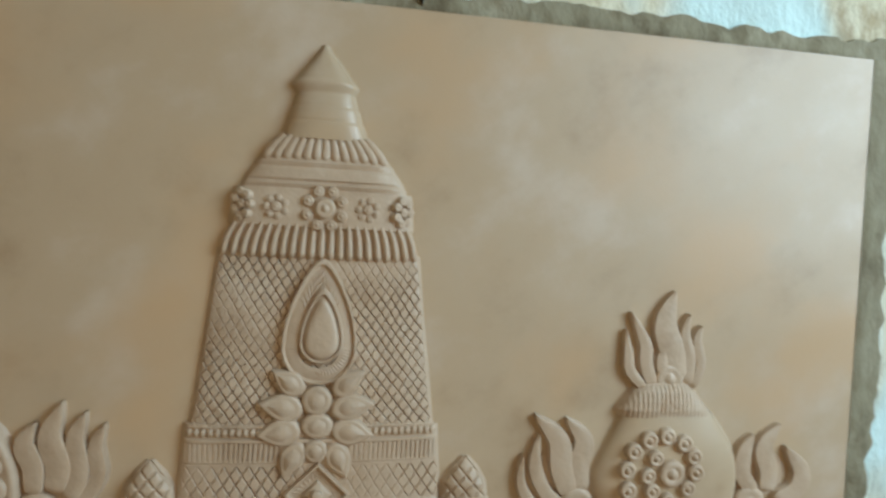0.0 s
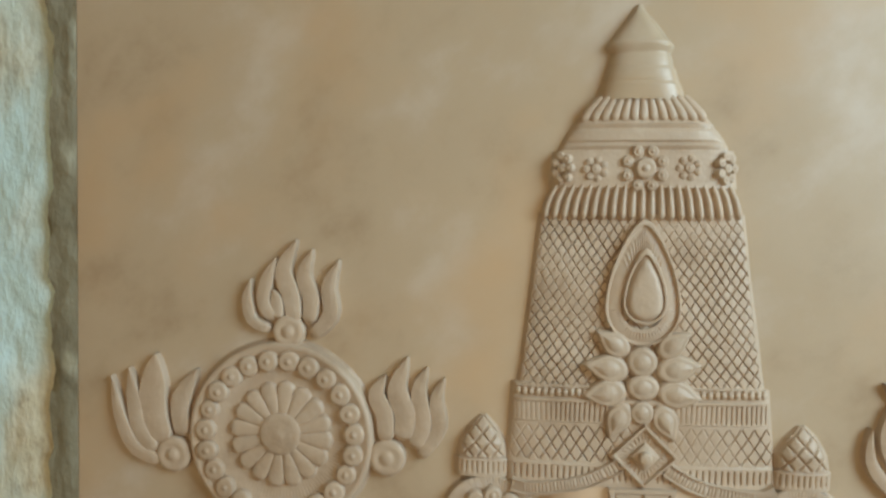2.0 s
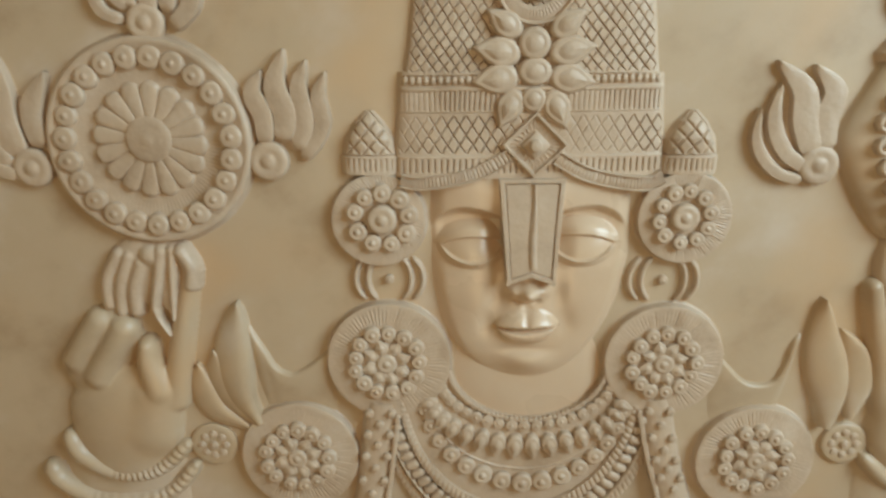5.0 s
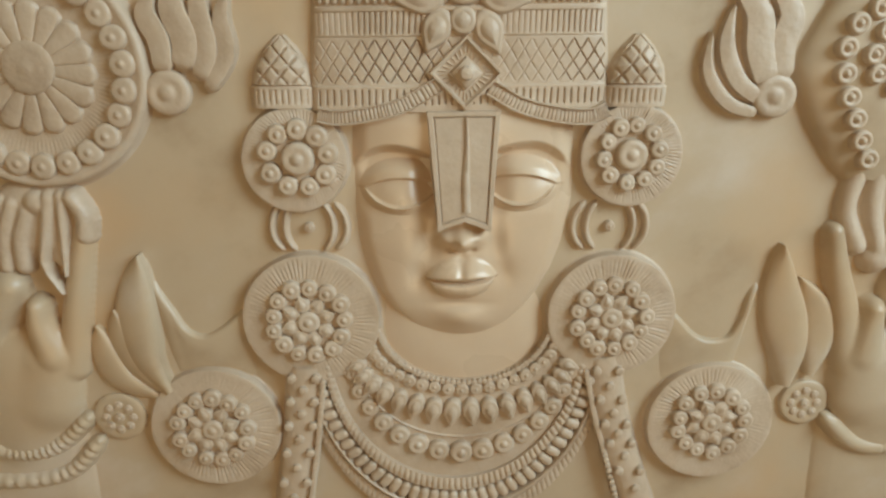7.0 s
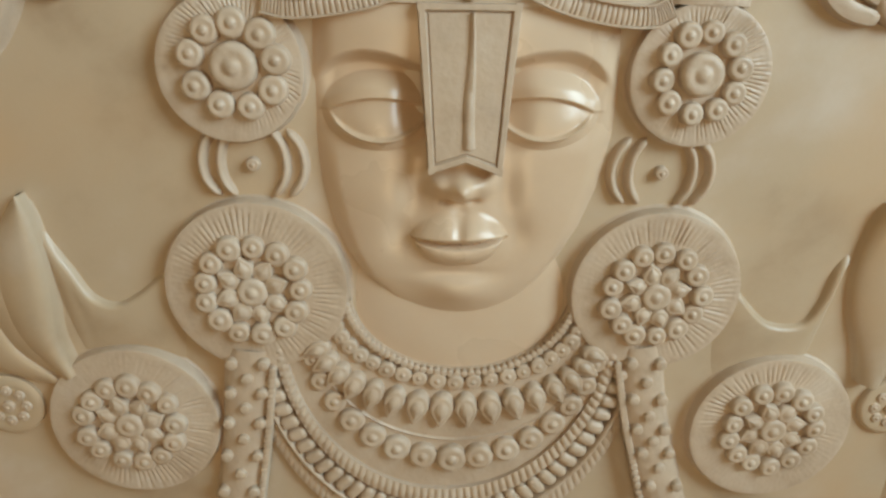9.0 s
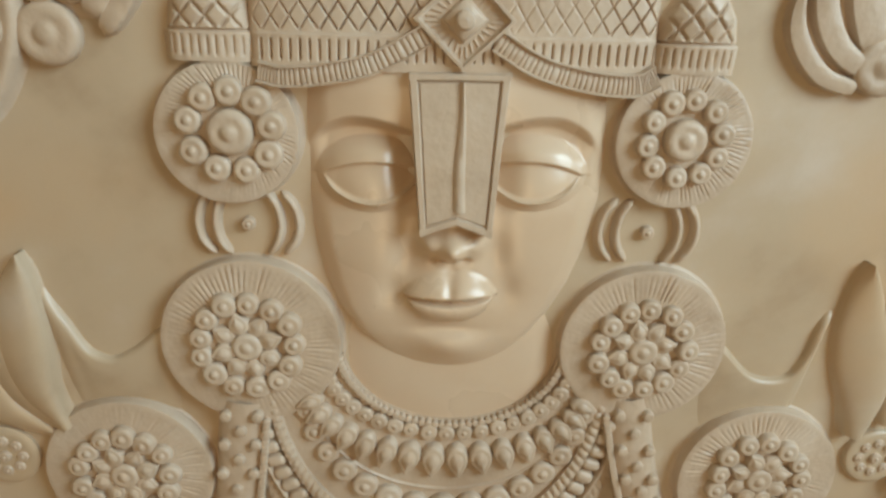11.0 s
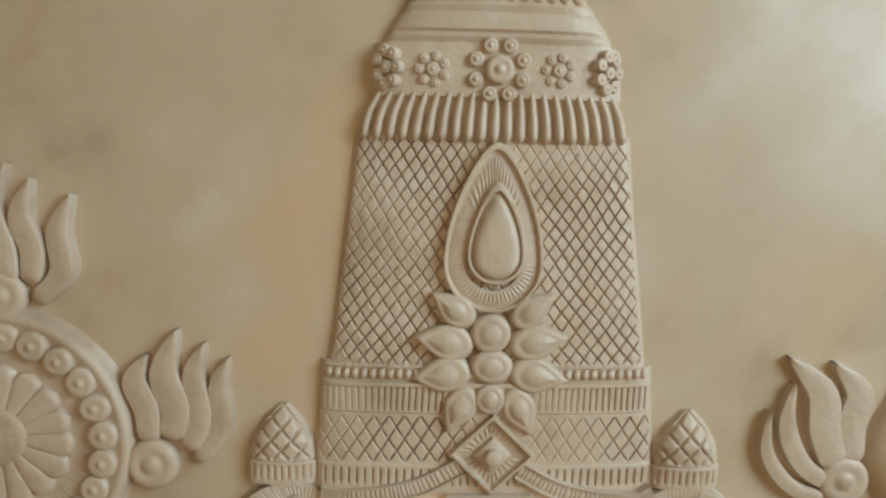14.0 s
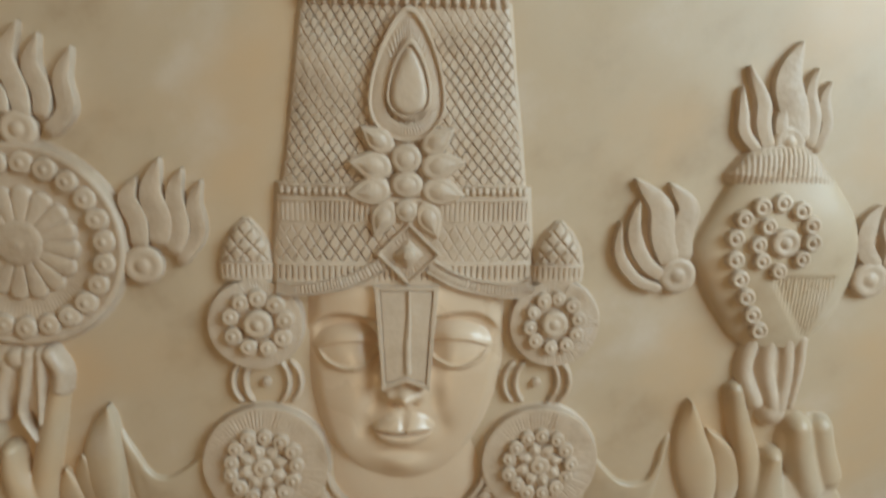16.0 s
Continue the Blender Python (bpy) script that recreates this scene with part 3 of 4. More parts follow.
def flower_band(x, z, rr, n, mid, small, h):
    piece("bead", BEAD_M, crown, x, z, h, 0, mid)
    for k in range(n):
        a = 2 * math.pi * (k + 0.5) / n
        piece("bead", BEAD_S, crown, x + rr * math.cos(a), z + rr * math.sin(a), h - 0.001, 0, small)


flower_band(0.000, 1.8140, 0.0198, 8, 1.12, 1.15, 0.0155)
flower_band(-0.052, 1.8135, 0.0102, 7, 0.52, 0.72, 0.0150)
flower_band(0.047, 1.8150, 0.0102, 7, 0.52, 0.72, 0.0150)
for x, sg in ((-0.0875, -1), (0.0855, 1)):
    piece("bead", BEAD_S, crown, x, 1.8145, 0.0105, 0, 1.0, (0, 30 * sg))
    for k in range(7):
        a = 2 * math.pi * k / 7
        piece("bead", BEAD_S, crown, x + 0.008 * math.cos(a), 1.8145 + 0.0130 * math.sin(a), 0.0105 - sg * 0.004 * math.cos(a), 0, 0.95, (0, 30 * sg))

# drop jewel
def drop_ring(g, cx, top, bottom, half, prof, n=40):
    """Drop-shaped rings: pointed at the top, round below."""
    rows = []
    cz = bottom + half
    for inset, h, wob in prof:
        ring = []
        for j in range(n):
            a = 2 * math.pi * j / n
            s, c = math.sin(a), math.cos(a)
            if c <= 0:
                x, z = half * s, half * c
            else:
                x, z = half * s * (1 - 0.36 * c ** 1.8), (top - cz) * c
            sc = max(0.0005, 1 - inset / half)
            ring.append((cx + x * sc, cz + z * sc, h + (wob if j % 2 else 0)))
        rows.append(ring)
    return g.grid(rows, True)


jewel = part("drop_jewel", drop_ring(Geo(), 0.0010, 1.7590, 1.6205, 0.0408, [(0, 0.002, 0), (0, 0.0165, 0), (0.0008, 0.0192, 0), (0.0024, 0.0192, 0), (0.0032, 0.0158, 0), (0.0042, 0.0150, 0), (0.006, 0.0152, 0.0014), (0.012, 0.0156, 0.0014), (0.0165, 0.0160, 0.0008), (0.0180, 0.0160, 0)], 112), CLAY, crown)
part("drop_stone", drop_ring(Geo(), 0.0030, 1.7275, 1.6440, 0.0238, [(0, 0.010, 0), (0, 0.0190, 0), (0.0012, 0.0210, 0), (0.0028, 0.0208, 0), (0.0035, 0.0172, 0), (0.0045, 0.0182, 0), (0.0058, 0.0212, 0), (0.0080, 0.0226, 0), (0.011, 0.0232, 0), (0.016, 0.0236, 0), (0.0215, 0.0238, 0), (0.03, 0.0238, 0)], 72), CLAY, crown)

# cluster of petals and beads
for x, z, s in ((0.001, 1.6030, 1.62), (0.0025, 1.5750, 1.62), (0.002, 1.5470, 1.28)):
    piece("bead", BOSS, crown, x, z, 0.0115, 0, (s * (1.06 if s > 1.5 and z < 1.6 else 1), 1.25, s * (0.86 if s > 1.5 and z < 1.6 else 1)))
for x, z, turn, s in ((-0.030, 1.6230, -56, 1.28), (-0.0365, 1.5950, -82, 1.5), (-0.038, 1.5670, -98, 1.5), (-0.0235, 1.5375, -155, 1.35),
                      (0.0345, 1.6230, 54, 1.28), (0.0400, 1.5965, 80, 1.5), (0.0410, 1.5680, 98, 1.5), (0.0280, 1.5370, 155, 1.35)):
    piece("petal", DROP, crown, x, z, 0.0112, turn, (s, 1.15, s))

# diamond jewel over the hem
dm = Geo()
dc = (0.0058, 1.4992)
rows = []
for sc, h in ((1, 0.003), (1, 0.0185), (0.98, 0.0218), (0.90, 0.0220), (0.86, 0.0178), (0.80, 0.0172), (0.46, 0.0172), (0.44, 0.0200), (0.40, 0.0215), (0.34, 0.0222), (0.12, 0.0240), (0.03, 0.0242)):
    rows.append([(dc[0] + 0.036 * sc * x, dc[1] + 0.035 * sc * z, h) for x, z in ((1, 0), (0.5, 0.5), (0, 1), (-0.5, 0.5), (-1, 0), (-0.5, -0.5), (0, -1), (0.5, -0.5))])
part("diamond_jewel", dm.grid(rows, True), CLAY, crown)
piece("bead", PEARL, crown, dc[0], dc[1], 0.0205, 0, 1.7)
for k in range(28):
    q = k / 7.0
    i, f = int(q), q - int(q) + 0.07
    cs = ((1, 0), (0, 1), (-1, 0), (0, -1), (1, 0))
    px, pz = cs[i][0] * (1 - f) + cs[i + 1][0] * f, cs[i][1] * (1 - f) + cs[i + 1][1] * f
    g = Geo()
    stroke(g, [(dc[0] + 0.036 * px * 0.56, dc[1] + 0.035 * pz * 0.56), (dc[0] + 0.036 * px * 0.68, dc[1] + 0.035 * pz * 0.68), (dc[0] + 0.036 * px * 0.8, dc[1] + 0.035 * pz * 0.8)], 0.0022, 0.0186, 0.016, n=3, m=4, root=1, belly=0.5, tip=0.8, drop=0)
    part("ray", g, CLAY, crown)

# hem swags: flat ribbons with fine cross cuts between two thin edges, over a smooth roll of cloth
def ribbon(pts, w0, w1, h0, h1, ticks):
    n, prof = 300, ((-1.0, 0.0), (-0.99, 0.7), (-0.93, 1.0), (-0.80, 1.0), (-0.74, 0.84), (-0.3, 0.90), (0.3, 0.92), (0.74, 0.86), (0.80, 1.0), (0.93, 1.0), (0.99, 0.7), (1.0, 0.0))
    c, rows = curve_points(pts, n), []
    for i, q in enumerate(c):
        t = (c[min(i + 1, n)] - c[max(i - 1, 0)]).normalized()
        side, f = Vector((t.y, -t.x)), i / n
        w, h = (w0 + (w1 - w0) * f) / 2, h0 + (h1 - h0) * f
        cut = 0.0011 * groove(f * ticks + 0.3 * noise.noise(Vector((f * 25, ticks, 5))), 0.16)
        rows.append([(q.x + side.x * w * u, q.y + side.y * w * u, max(-0.001, h * k - (cut if abs(u) < 0.78 else 0))) for u, k in prof])
    return part("hem_swag", Geo().grid(rows), CLAY, crown)


ribbon([(-0.020, 1.4880), (-0.054, 1.4690), (-0.084, 1.4605), (-0.118, 1.4560), (-0.139, 1.4590)], 0.0165, 0.0150, 0.0215, 0.0165, 34)
ribbon([(0.029, 1.4860), (0.061, 1.4690), (0.098, 1.4600), (0.130, 1.4585), (0.1455, 1.4655)], 0.0165, 0.0170, 0.0215, 0.0185, 36)

# ---- ear cones, medallions and links ----
def ear_cone(x, z, s=1.0):
    rows = [(z - 0.069, -0.029, 0.029, 0.016), (z - 0.049, -0.030, 0.030, 0.018), (z - 0.047, -0.026, 0.026, 0.016), (z - 0.046, -0.028, 0.028, 0.020), (z - 0.030, -0.025, 0.025, 0.022), (z - 0.012, -0.014, 0.014, 0.016), (z, -0.002, 0.002, 0.006)]
    rows = [(a, x + l * s, x + r * s, h * 0.75) for a, l, r, h in rows]

    def rel(px, pz, u):
        if pz > z - 0.045:
            c, v = (px - x) / 0.017, (pz - z) / 0.019
            return -0.003 * max(groove(c + v, 0.075), groove(c - v, 0.075))
        return -0.0018 * groove((px - x) / 0.006, 0.13) * sstep(z - 0.066, z - 0.063, pz) * (1 - sstep(z - 0.053, z - 0.05, pz))
    return part("ear_cone", loft(Geo(), rows, 60, 0.0012, rel, 0.42), CLAY, relief, "small clay ear cone cut with a lattice")


ear_cone(-0.1725, 1.5335)
ear_cone(0.1740, 1.5360)


def medallion(x, z, r, rings, mid, top, h=0.012, hatch=0.66, nh=84):
    """A thick flat disc with a crisp rim round (x, z), fine spokes cut round the edge, beads about the top's own centre."""
    rnd = random.Random(int(x * 1000) + int(z * 977))
    cuts = [rnd.uniform(0.3, 1.2) * (0.55 + 0.45 * math.sin(k * 0.09 + x * 40)) for k in range(nh)]
    far = [rnd.uniform(0.87, 0.965) for _ in range(nh)]
    prof = [(1 + 0.004 / r, -0.0012), (1 + 0.0008 / r, 0.0014), (1.0, h * 0.45), (0.996, h * 0.80), (0.984, h * 0.97), (0.968, h)]
    prof += [(0.965 - (0.965 - hatch) * k / 6, h + 0.0014 * k / 6) for k in range(1, 7)]
    prof += [(hatch * 0.95, h + 0.0012), (0.3, h + 0.0012), (0.006, h + 0.0012)]
    rows = []
    for q, hh in prof:
        f = min(1, max(0, (0.985 - q) / (0.985 - hatch)))
        cx, cz = x + (top[0] - x) * f, z + (top[1] - z) * f
        ring = []
        for j in range(3 * nh):
            a, k = 2 * math.pi * j / (3 * nh), j // 3
            rr = r * q * (1 + 0.006 * noise.noise(Vector((math.cos(a) * 2.2, math.sin(a) * 2.2, x * 60))))
            ring.append((cx + rr * math.cos(a), cz + rr * math.sin(a), hh - (0.0011 * max(0, cuts[k]) if j % 3 == 1 and hatch * 0.99 < q < far[k] else 0)))
        rows.append(ring)
    disc = Geo().grid(rows, True)
    disc.sharp = 38
    ob = part("medallion", disc, CLAY, relief, "thick round clay medallion with a flower of beads")
    x, z = top
    for rr, n, me, s, off in rings:
        for k in range(n):
            a = 2 * math.pi * (k + off) / n + rnd.uniform(-0.04, 0.04)
            d = rr * rnd.uniform(0.965, 1.035)
            q = s * rnd.uniform(0.94, 1.06)
            piece("bead" if me is not PETAL else "petal", me, ob, x + d * math.cos(a), z + d * math.sin(a), h + rnd.uniform(-0.0004, 0.0012),
                  90 - math.degrees(a) + rnd.uniform(-12, 12) if me is PETAL else rnd.uniform(0, 360), (q * rnd.uniform(0.96, 1.04), 1.0, q), (rnd.uniform(-6, 6), rnd.uniform(-6, 6)))
    q = mid / (0.0155 if mid > 0.012 else 0.0105)
    piece("bead", BEAD_L if mid > 0.012 else BEAD_M, ob, x, z, h + 0.001, 0, (q, q * 0.9, q))
    return ob


medallion(-0.1642, 1.4132, 0.0532, [(0.0300, 9, BEAD_M, 1.0, 0.2)], 0.0170, (-0.1600, 1.4160), 0.0105)
medallion(0.1745, 1.4183, 0.0522, [(0.0290, 10, BEAD_M, 0.86, 0.3)], 0.0160, (0.1725, 1.4205), 0.0110)
for x, z, r, tx, tz, h in ((-0.1562, 1.2420, 0.0735, -0.1580, 1.2420, 0.0125), (0.1668, 1.2455, 0.0700, 0.1650, 1.2452, 0.0125), (-0.2690, 1.1110, 0.0730, -0.2710, 1.1130, 0.0115), (0.2895, 1.1140, 0.0725, 0.2880, 1.1175, 0.0120)):
    medallion(x, z, r, [(r * 0.525, 13, BEAD_M, r / 0.073 * 0.94, 0.1), (r * 0.285, 8, PETAL, r / 0.073 * 0.74, 0.4)], 0.0125, (tx, tz), h)


def link(x, z):
    ob = None
    for k, (dx, bow) in enumerate(((-0.028, -0.013), (-0.016, -0.011), (0.012, 0.011), (0.024, 0.013))):
        g = Geo()
        stroke(g, [(x + dx, z + 0.027), (x + dx + bow * 0.75, z + 0.015), (x + dx + bow, z), (x + dx + bow * 0.75, z - 0.014), (x + dx, z - 0.026)], 0.0072, 0.0072, n=22, m=8, root=1, belly=0.5, tip=0.9, drop=0.0, power=0.7, cap=0.15, ends=0.15)
        o = part("loop" if ob else "earring_link", g, CLAY, ob or relief)
        ob = ob or o
    piece("bead", BEAD_S, ob, x - 0.002, z, 0.001, 0, 1.0)


link(-0.152, 1.3425)
link(0.1610, 1.3440)

# ---- flames, wheel and conch ----
def flame(tongues, knob, parent, h=0.0115):
    """tongues: (width, curve from root to tip); knob: x, z, radius."""
    roots, tips = [Vector(t[1]) for t in tongues], [Vector(t[-1]) for t in tongues]
    mid = [sum(v, Vector((0, 0))) / len(v) for v in (roots, tips)]
    g = Geo()
    stroke(g, [mid[0], mid[0].lerp(mid[1], 0.35), mid[0].lerp(mid[1], 0.72)], 0.8 * (tips[0] - tips[-1]).length + 0.012, h * 0.06, n=14, m=12, root=0.6, belly=0.6, tip=0.5, power=0.6, drop=0.4, cap=0.3)
    part("flame_ground", g, CLAY, parent)
    for w, *pts in tongues:
        g = Geo()
        g.sharp = 40
        slab_stroke(g, pts, w * 0.94, h)
        part("flame_tongue", g, CLAY, parent)
    if knob:
        piece("knob", KNOB, parent, knob[0], knob[1], 0.0025, 0, (knob[2] / 0.0155, 0.8, knob[2] / 0.0155))


WX, WZ, WR = -0.4115, 1.4985, 0.1125
wheel = part("wheel_emblem", Geo().lathe(WX, WZ, [(WR + 0.006, -0.0012), (WR * 1.01, 0.002), (WR, 0.007), (WR * 0.985, 0.0125), (WR * 0.96, 0.0145), (WR * 0.925, 0.0135), (WR * 0.88, 0.0105), (WR * 0.72, 0.0105), (WR * 0.70, 0.0100), (WR * 0.62, 0.0090), (WR * 0.58, 0.0085), (WR * 0.3, 0.0085), (0.001, 0.0085)], 330, lambda a, r, j: -0.0011 * (j % 3 == 1) * (0.5 + 0.5 * math.cos(a + 0.9)) if WR * 0.6 < r < WR * 0.71 else 0), CLAY, relief, "round wheel emblem ringed with beads and a daisy")
for k in range(23):
    a = 2 * math.pi * (k + 0.3) / 23
    piece("bead", ROUND, wheel, WX + 0.0905 * math.cos(a), WZ + 0.0905 * math.sin(a), 0.0085 + 0.001 * math.sin(k * 2.3), 0, (1.22 + 0.06 * math.sin(k * 1.7), 1.05, 1.22 + 0.06 * math.cos(k * 2.9)))
pg = Geo()
stroke(pg, [(0, 0.016), (0, 0.04), (0, 0.0640)], 0.0196, 0.0050, -0.002, n=16, m=8, root=0.3, belly=0.8, tip=0.35, drop=0.0, power=0.2, cap=0.12)
pm = pg.mesh("wheel_petal")
pm.materials.append(CLAY)
for k in range(16):
    piece("petal", pm, wheel, WX + 0.0015, WZ + 0.003, 0.0085, 360 * k / 16 + 6)
part("hub", Geo().lathe(WX + 0.0015, WZ + 0.004, [(0.025, 0.008), (0.025, 0.0145), (0.022, 0.0165), (0.0175, 0.0155), (0.0135, 0.0175), (0.0105, 0.0170), (0.0055, 0.0195), (0.0003, 0.0200)], 28), CLAY, wheel)

flame([(0.016, (-0.4230, 1.6240), (-0.4460, 1.6350), (-0.4530, 1.6600), (-0.4490, 1.6840)), (0.018, (-0.4190, 1.6360), (-0.4330, 1.6570), (-0.4280, 1.6860), (-0.4180, 1.7090)),
              (0.017, (-0.4150, 1.6370), (-0.4165, 1.6560), (-0.4210, 1.6720)), (0.024, (-0.3950, 1.6310), (-0.3990, 1.6640), (-0.4090, 1.6950), (-0.3930, 1.7310)),
              (0.022, (-0.3780, 1.6310), (-0.3750, 1.6610), (-0.3840, 1.6890), (-0.3740, 1.7200)), (0.021, (-0.3760, 1.6160), (-0.3520, 1.6430), (-0.3540, 1.6770), (-0.3420, 1.7080))], (-0.4020, 1.6230, 0.020), wheel)
flame([(0.019, (-0.5570, 1.4600), (-0.5940, 1.4750), (-0.6140, 1.5140), (-0.6250, 1.5630)), (0.022, (-0.5660, 1.4710), (-0.5880, 1.4980), (-0.5960, 1.5340), (-0.6020, 1.5730)),
               (0.038, (-0.5580, 1.4810), (-0.5710, 1.5230), (-0.5710, 1.5570), (-0.5690, 1.5910)), (0.026, (-0.5330, 1.4910), (-0.5370, 1.5260), (-0.5310, 1.5470), (-0.5160, 1.5730))], (-0.5450, 1.4700, 0.022), wheel)
flame([(0.024, (-0.2850, 1.4960), (-0.2860, 1.5270), (-0.2960, 1.5520), (-0.2860, 1.5750)), (0.028, (-0.2660, 1.4990), (-0.2620, 1.5290), (-0.2715, 1.5600), (-0.2605, 1.5970)),
       (0.022, (-0.2530, 1.4900), (-0.2410, 1.5190), (-0.2465, 1.5580), (-0.2375, 1.5860)), (0.019, (-0.2460, 1.4790), (-0.2230, 1.5150), (-0.2260, 1.5490), (-0.2175, 1.5740))], (-0.2830, 1.4790, 0.022), wheel)
part("ribbon_spray", blended([(0.034, 0.030, 0.0115, (-0.4400, 1.3605), (-0.4560, 1.3305)), (0.028, 0.016, 0.0120, (-0.4100, 1.3665), (-0.4080, 1.3145)),
                              (0.010, 0.010, 0.014, (-0.4640, 1.3705), (-0.4800, 1.3415), (-0.4810, 1.3105)), (0.010, 0.010, 0.015, (-0.4520, 1.3685), (-0.4650, 1.3335), (-0.4670, 1.3025)), (0.011, 0.011, 0.0155, (-0.4380, 1.3605), (-0.4490, 1.3305), (-0.4500, 1.3035)),
                              (0.012, 0.003, 0.018, (-0.4120, 1.3745), (-0.4200, 1.3385), (-0.4260, 1.3045), (-0.4110, 1.2745)), (0.010, 0.004, 0.018, (-0.4000, 1.3765), (-0.4020, 1.3405), (-0.4050, 1.2945)),
                              (0.011, 0.012, 0.020, (-0.3900, 1.3765), (-0.3800, 1.3565), (-0.3820, 1.3365)), (0.015, 0.015, 0.018, (-0.4265, 1.3705), (-0.4255, 1.3705))], 0.0013, 0.5, 1000.0, 0.04), CLAY, wheel, "soft bunch of hanging clay strands")

CX = 0.424
SHELL = [(1.394, 0.398, 0.474, 0.013), (1.408, 0.382, 0.485, 0.017), (1.429, 0.367, 0.500, 0.021), (1.450, 0.353, 0.511, 0.023), (1.476, 0.340, 0.520, 0.0245), (1.503, 0.331, 0.524, 0.025), (1.526, 0.336, 0.522, 0.0245), (1.553, 0.349, 0.511, 0.023), (1.590, 0.367, 0.484, 0.019)]


def shell_cut(x, z, u):
    """The fluted wedge below the spiral of beads."""
    inside = sstep(1.405, 1.409, z) * (1 - sstep(1.480, 1.484, z)) * sstep(0, 0.016, x - (0.405 + (1.483 - z) * 0.66)) * (1 - sstep(-0.010, 0, x - (0.500 - (1.484 - z) * 0.33)))
    return (-0.0014 - 0.0015 * groove((x - CX) / 0.0044, 0.18)) * inside


def on_shell(x, z):
    for a, b in zip(SHELL, SHELL[1:]):
        if z <= b[0]:
            f = max(0, (z - a[0]) / (b[0] - a[0]))
            l, r, h = (a[i] + (b[i] - a[i]) * f for i in (1, 2, 3))
            u = (x - (l + r) / 2) / ((r - l) / 2)
            return h * max(0.1, 1 - abs(u) ** 2.4) ** 0.5
    return 0.025


conch = part("conch_emblem", loft(Geo(), smooth_rows(SHELL, 48), 170, 0.002, shell_cut, 0.5), PANEL, relief, "smooth conch emblem with bead scroll and flames")
part("collar", loft(Geo(), [(1.5845, 0.3625, 0.486, 0.019), (1.594, 0.358, 0.478, 0.022), (1.605, 0.366, 0.468, 0.022), (1.616, 0.375, 0.459, 0.020), (1.624, 0.387, 0.450, 0.015), (1.629, 0.400, 0.442, 0.009)], 80, 0.002, lambda x, z, u: -0.002 * groove((x - CX) / 0.0056, 0.18), 0.4), CLAY, conch, "finely ribbed clay collar")
for x, z in ((0.454, 1.522), (0.451, 1.541), (0.438, 1.557), (0.416, 1.565), (0.394, 1.560), (0.376, 1.546), (0.368, 1.524), (0.370, 1.500), (0.378, 1.478), (0.388, 1.457), (0.398, 1.436), (0.409, 1.417)):
    piece("bead", PIT, conch, x, z, on_shell(x, z) - 0.003, 0, (1.03, 1.1, 1.03))
for x, z, q in ((0.444, 1.503, 0.95), (0.402, 1.539, 0.95), (0.393, 1.518, 0.95), (0.399, 1.500, 0.95), (0.419, 1.489, 0.9), (0.423, 1.521, 1.6)):
    piece("bead", PIT, conch, x, z, on_shell(x, z) - 0.002, 0, (q, 1.0, q))
flame([(0.015, (0.392, 1.618), (0.372, 1.640), (0.3685, 1.660), (0.3635, 1.690)), (0.019, (0.403, 1.620), (0.392, 1.648), (0.389, 1.674), (0.369, 1.711)), (0.016, (0.416, 1.625), (0.412, 1.650), (0.413, 1.672)),
              (0.035, (0.433, 1.625), (0.426, 1.660), (0.414, 1.698), (0.4245, 1.738)), (0.016, (0.447, 1.622), (0.449, 1.655), (0.441, 1.685), (0.4455, 1.711)), (0.015, (0.453, 1.618), (0.4635, 1.648), (0.4575, 1.677), (0.462, 1.697))], (0.423, 1.631, 0.019), conch)
SIDE = [(0.015, (0.2988, 1.4600), (0.2668, 1.4710), (0.2438, 1.5010), (0.2428, 1.5380)), (0.019, (0.3018, 1.4720), (0.2738, 1.4930), (0.2588, 1.5260), (0.2618, 1.5630)), (0.030, (0.3048, 1.4870), (0.2918, 1.5210), (0.2858, 1.5560), (0.2558, 1.5860)), (0.028, (0.3178, 1.4910), (0.3138, 1.5260), (0.3178, 1.5560), (0.2948, 1.5820))]
flame(SIDE, (0.3125, 1.4775, 0.022), conch)
flame([(0.024, (0.550, 1.487), (0.530, 1.512), (0.531, 1.540), (0.542, 1.563)), (0.028, (0.563, 1.488), (0.566, 1.516), (0.558, 1.547), (0.579, 1.576)), (0.028, (0.575, 1.477), (0.606, 1.492), (0.612, 1.516), (0.588, 1.547))], (0.541, 1.476, 0.022), conch)
part("ribbon_spray", blended([(0.030, 0.026, 0.009, (0.440, 1.385), (0.442, 1.335)), (0.012, 0.012, 0.014, (0.412, 1.402), (0.406, 1.362), (0.424, 1.322)), (0.012, 0.012, 0.015, (0.431, 1.402), (0.432, 1.364), (0.446, 1.318)), (0.012, 0.011, 0.015, (0.452, 1.402), (0.456, 1.362), (0.454, 1.318)), (0.010, 0.008, 0.014, (0.470, 1.402), (0.471, 1.362), (0.466, 1.320)),
                         (0.018, 0.018, 0.016, (0.4465, 1.308), (0.4475, 1.308))], 0.0013, 0.6, 1100.0, 0.03), CLAY, conch)

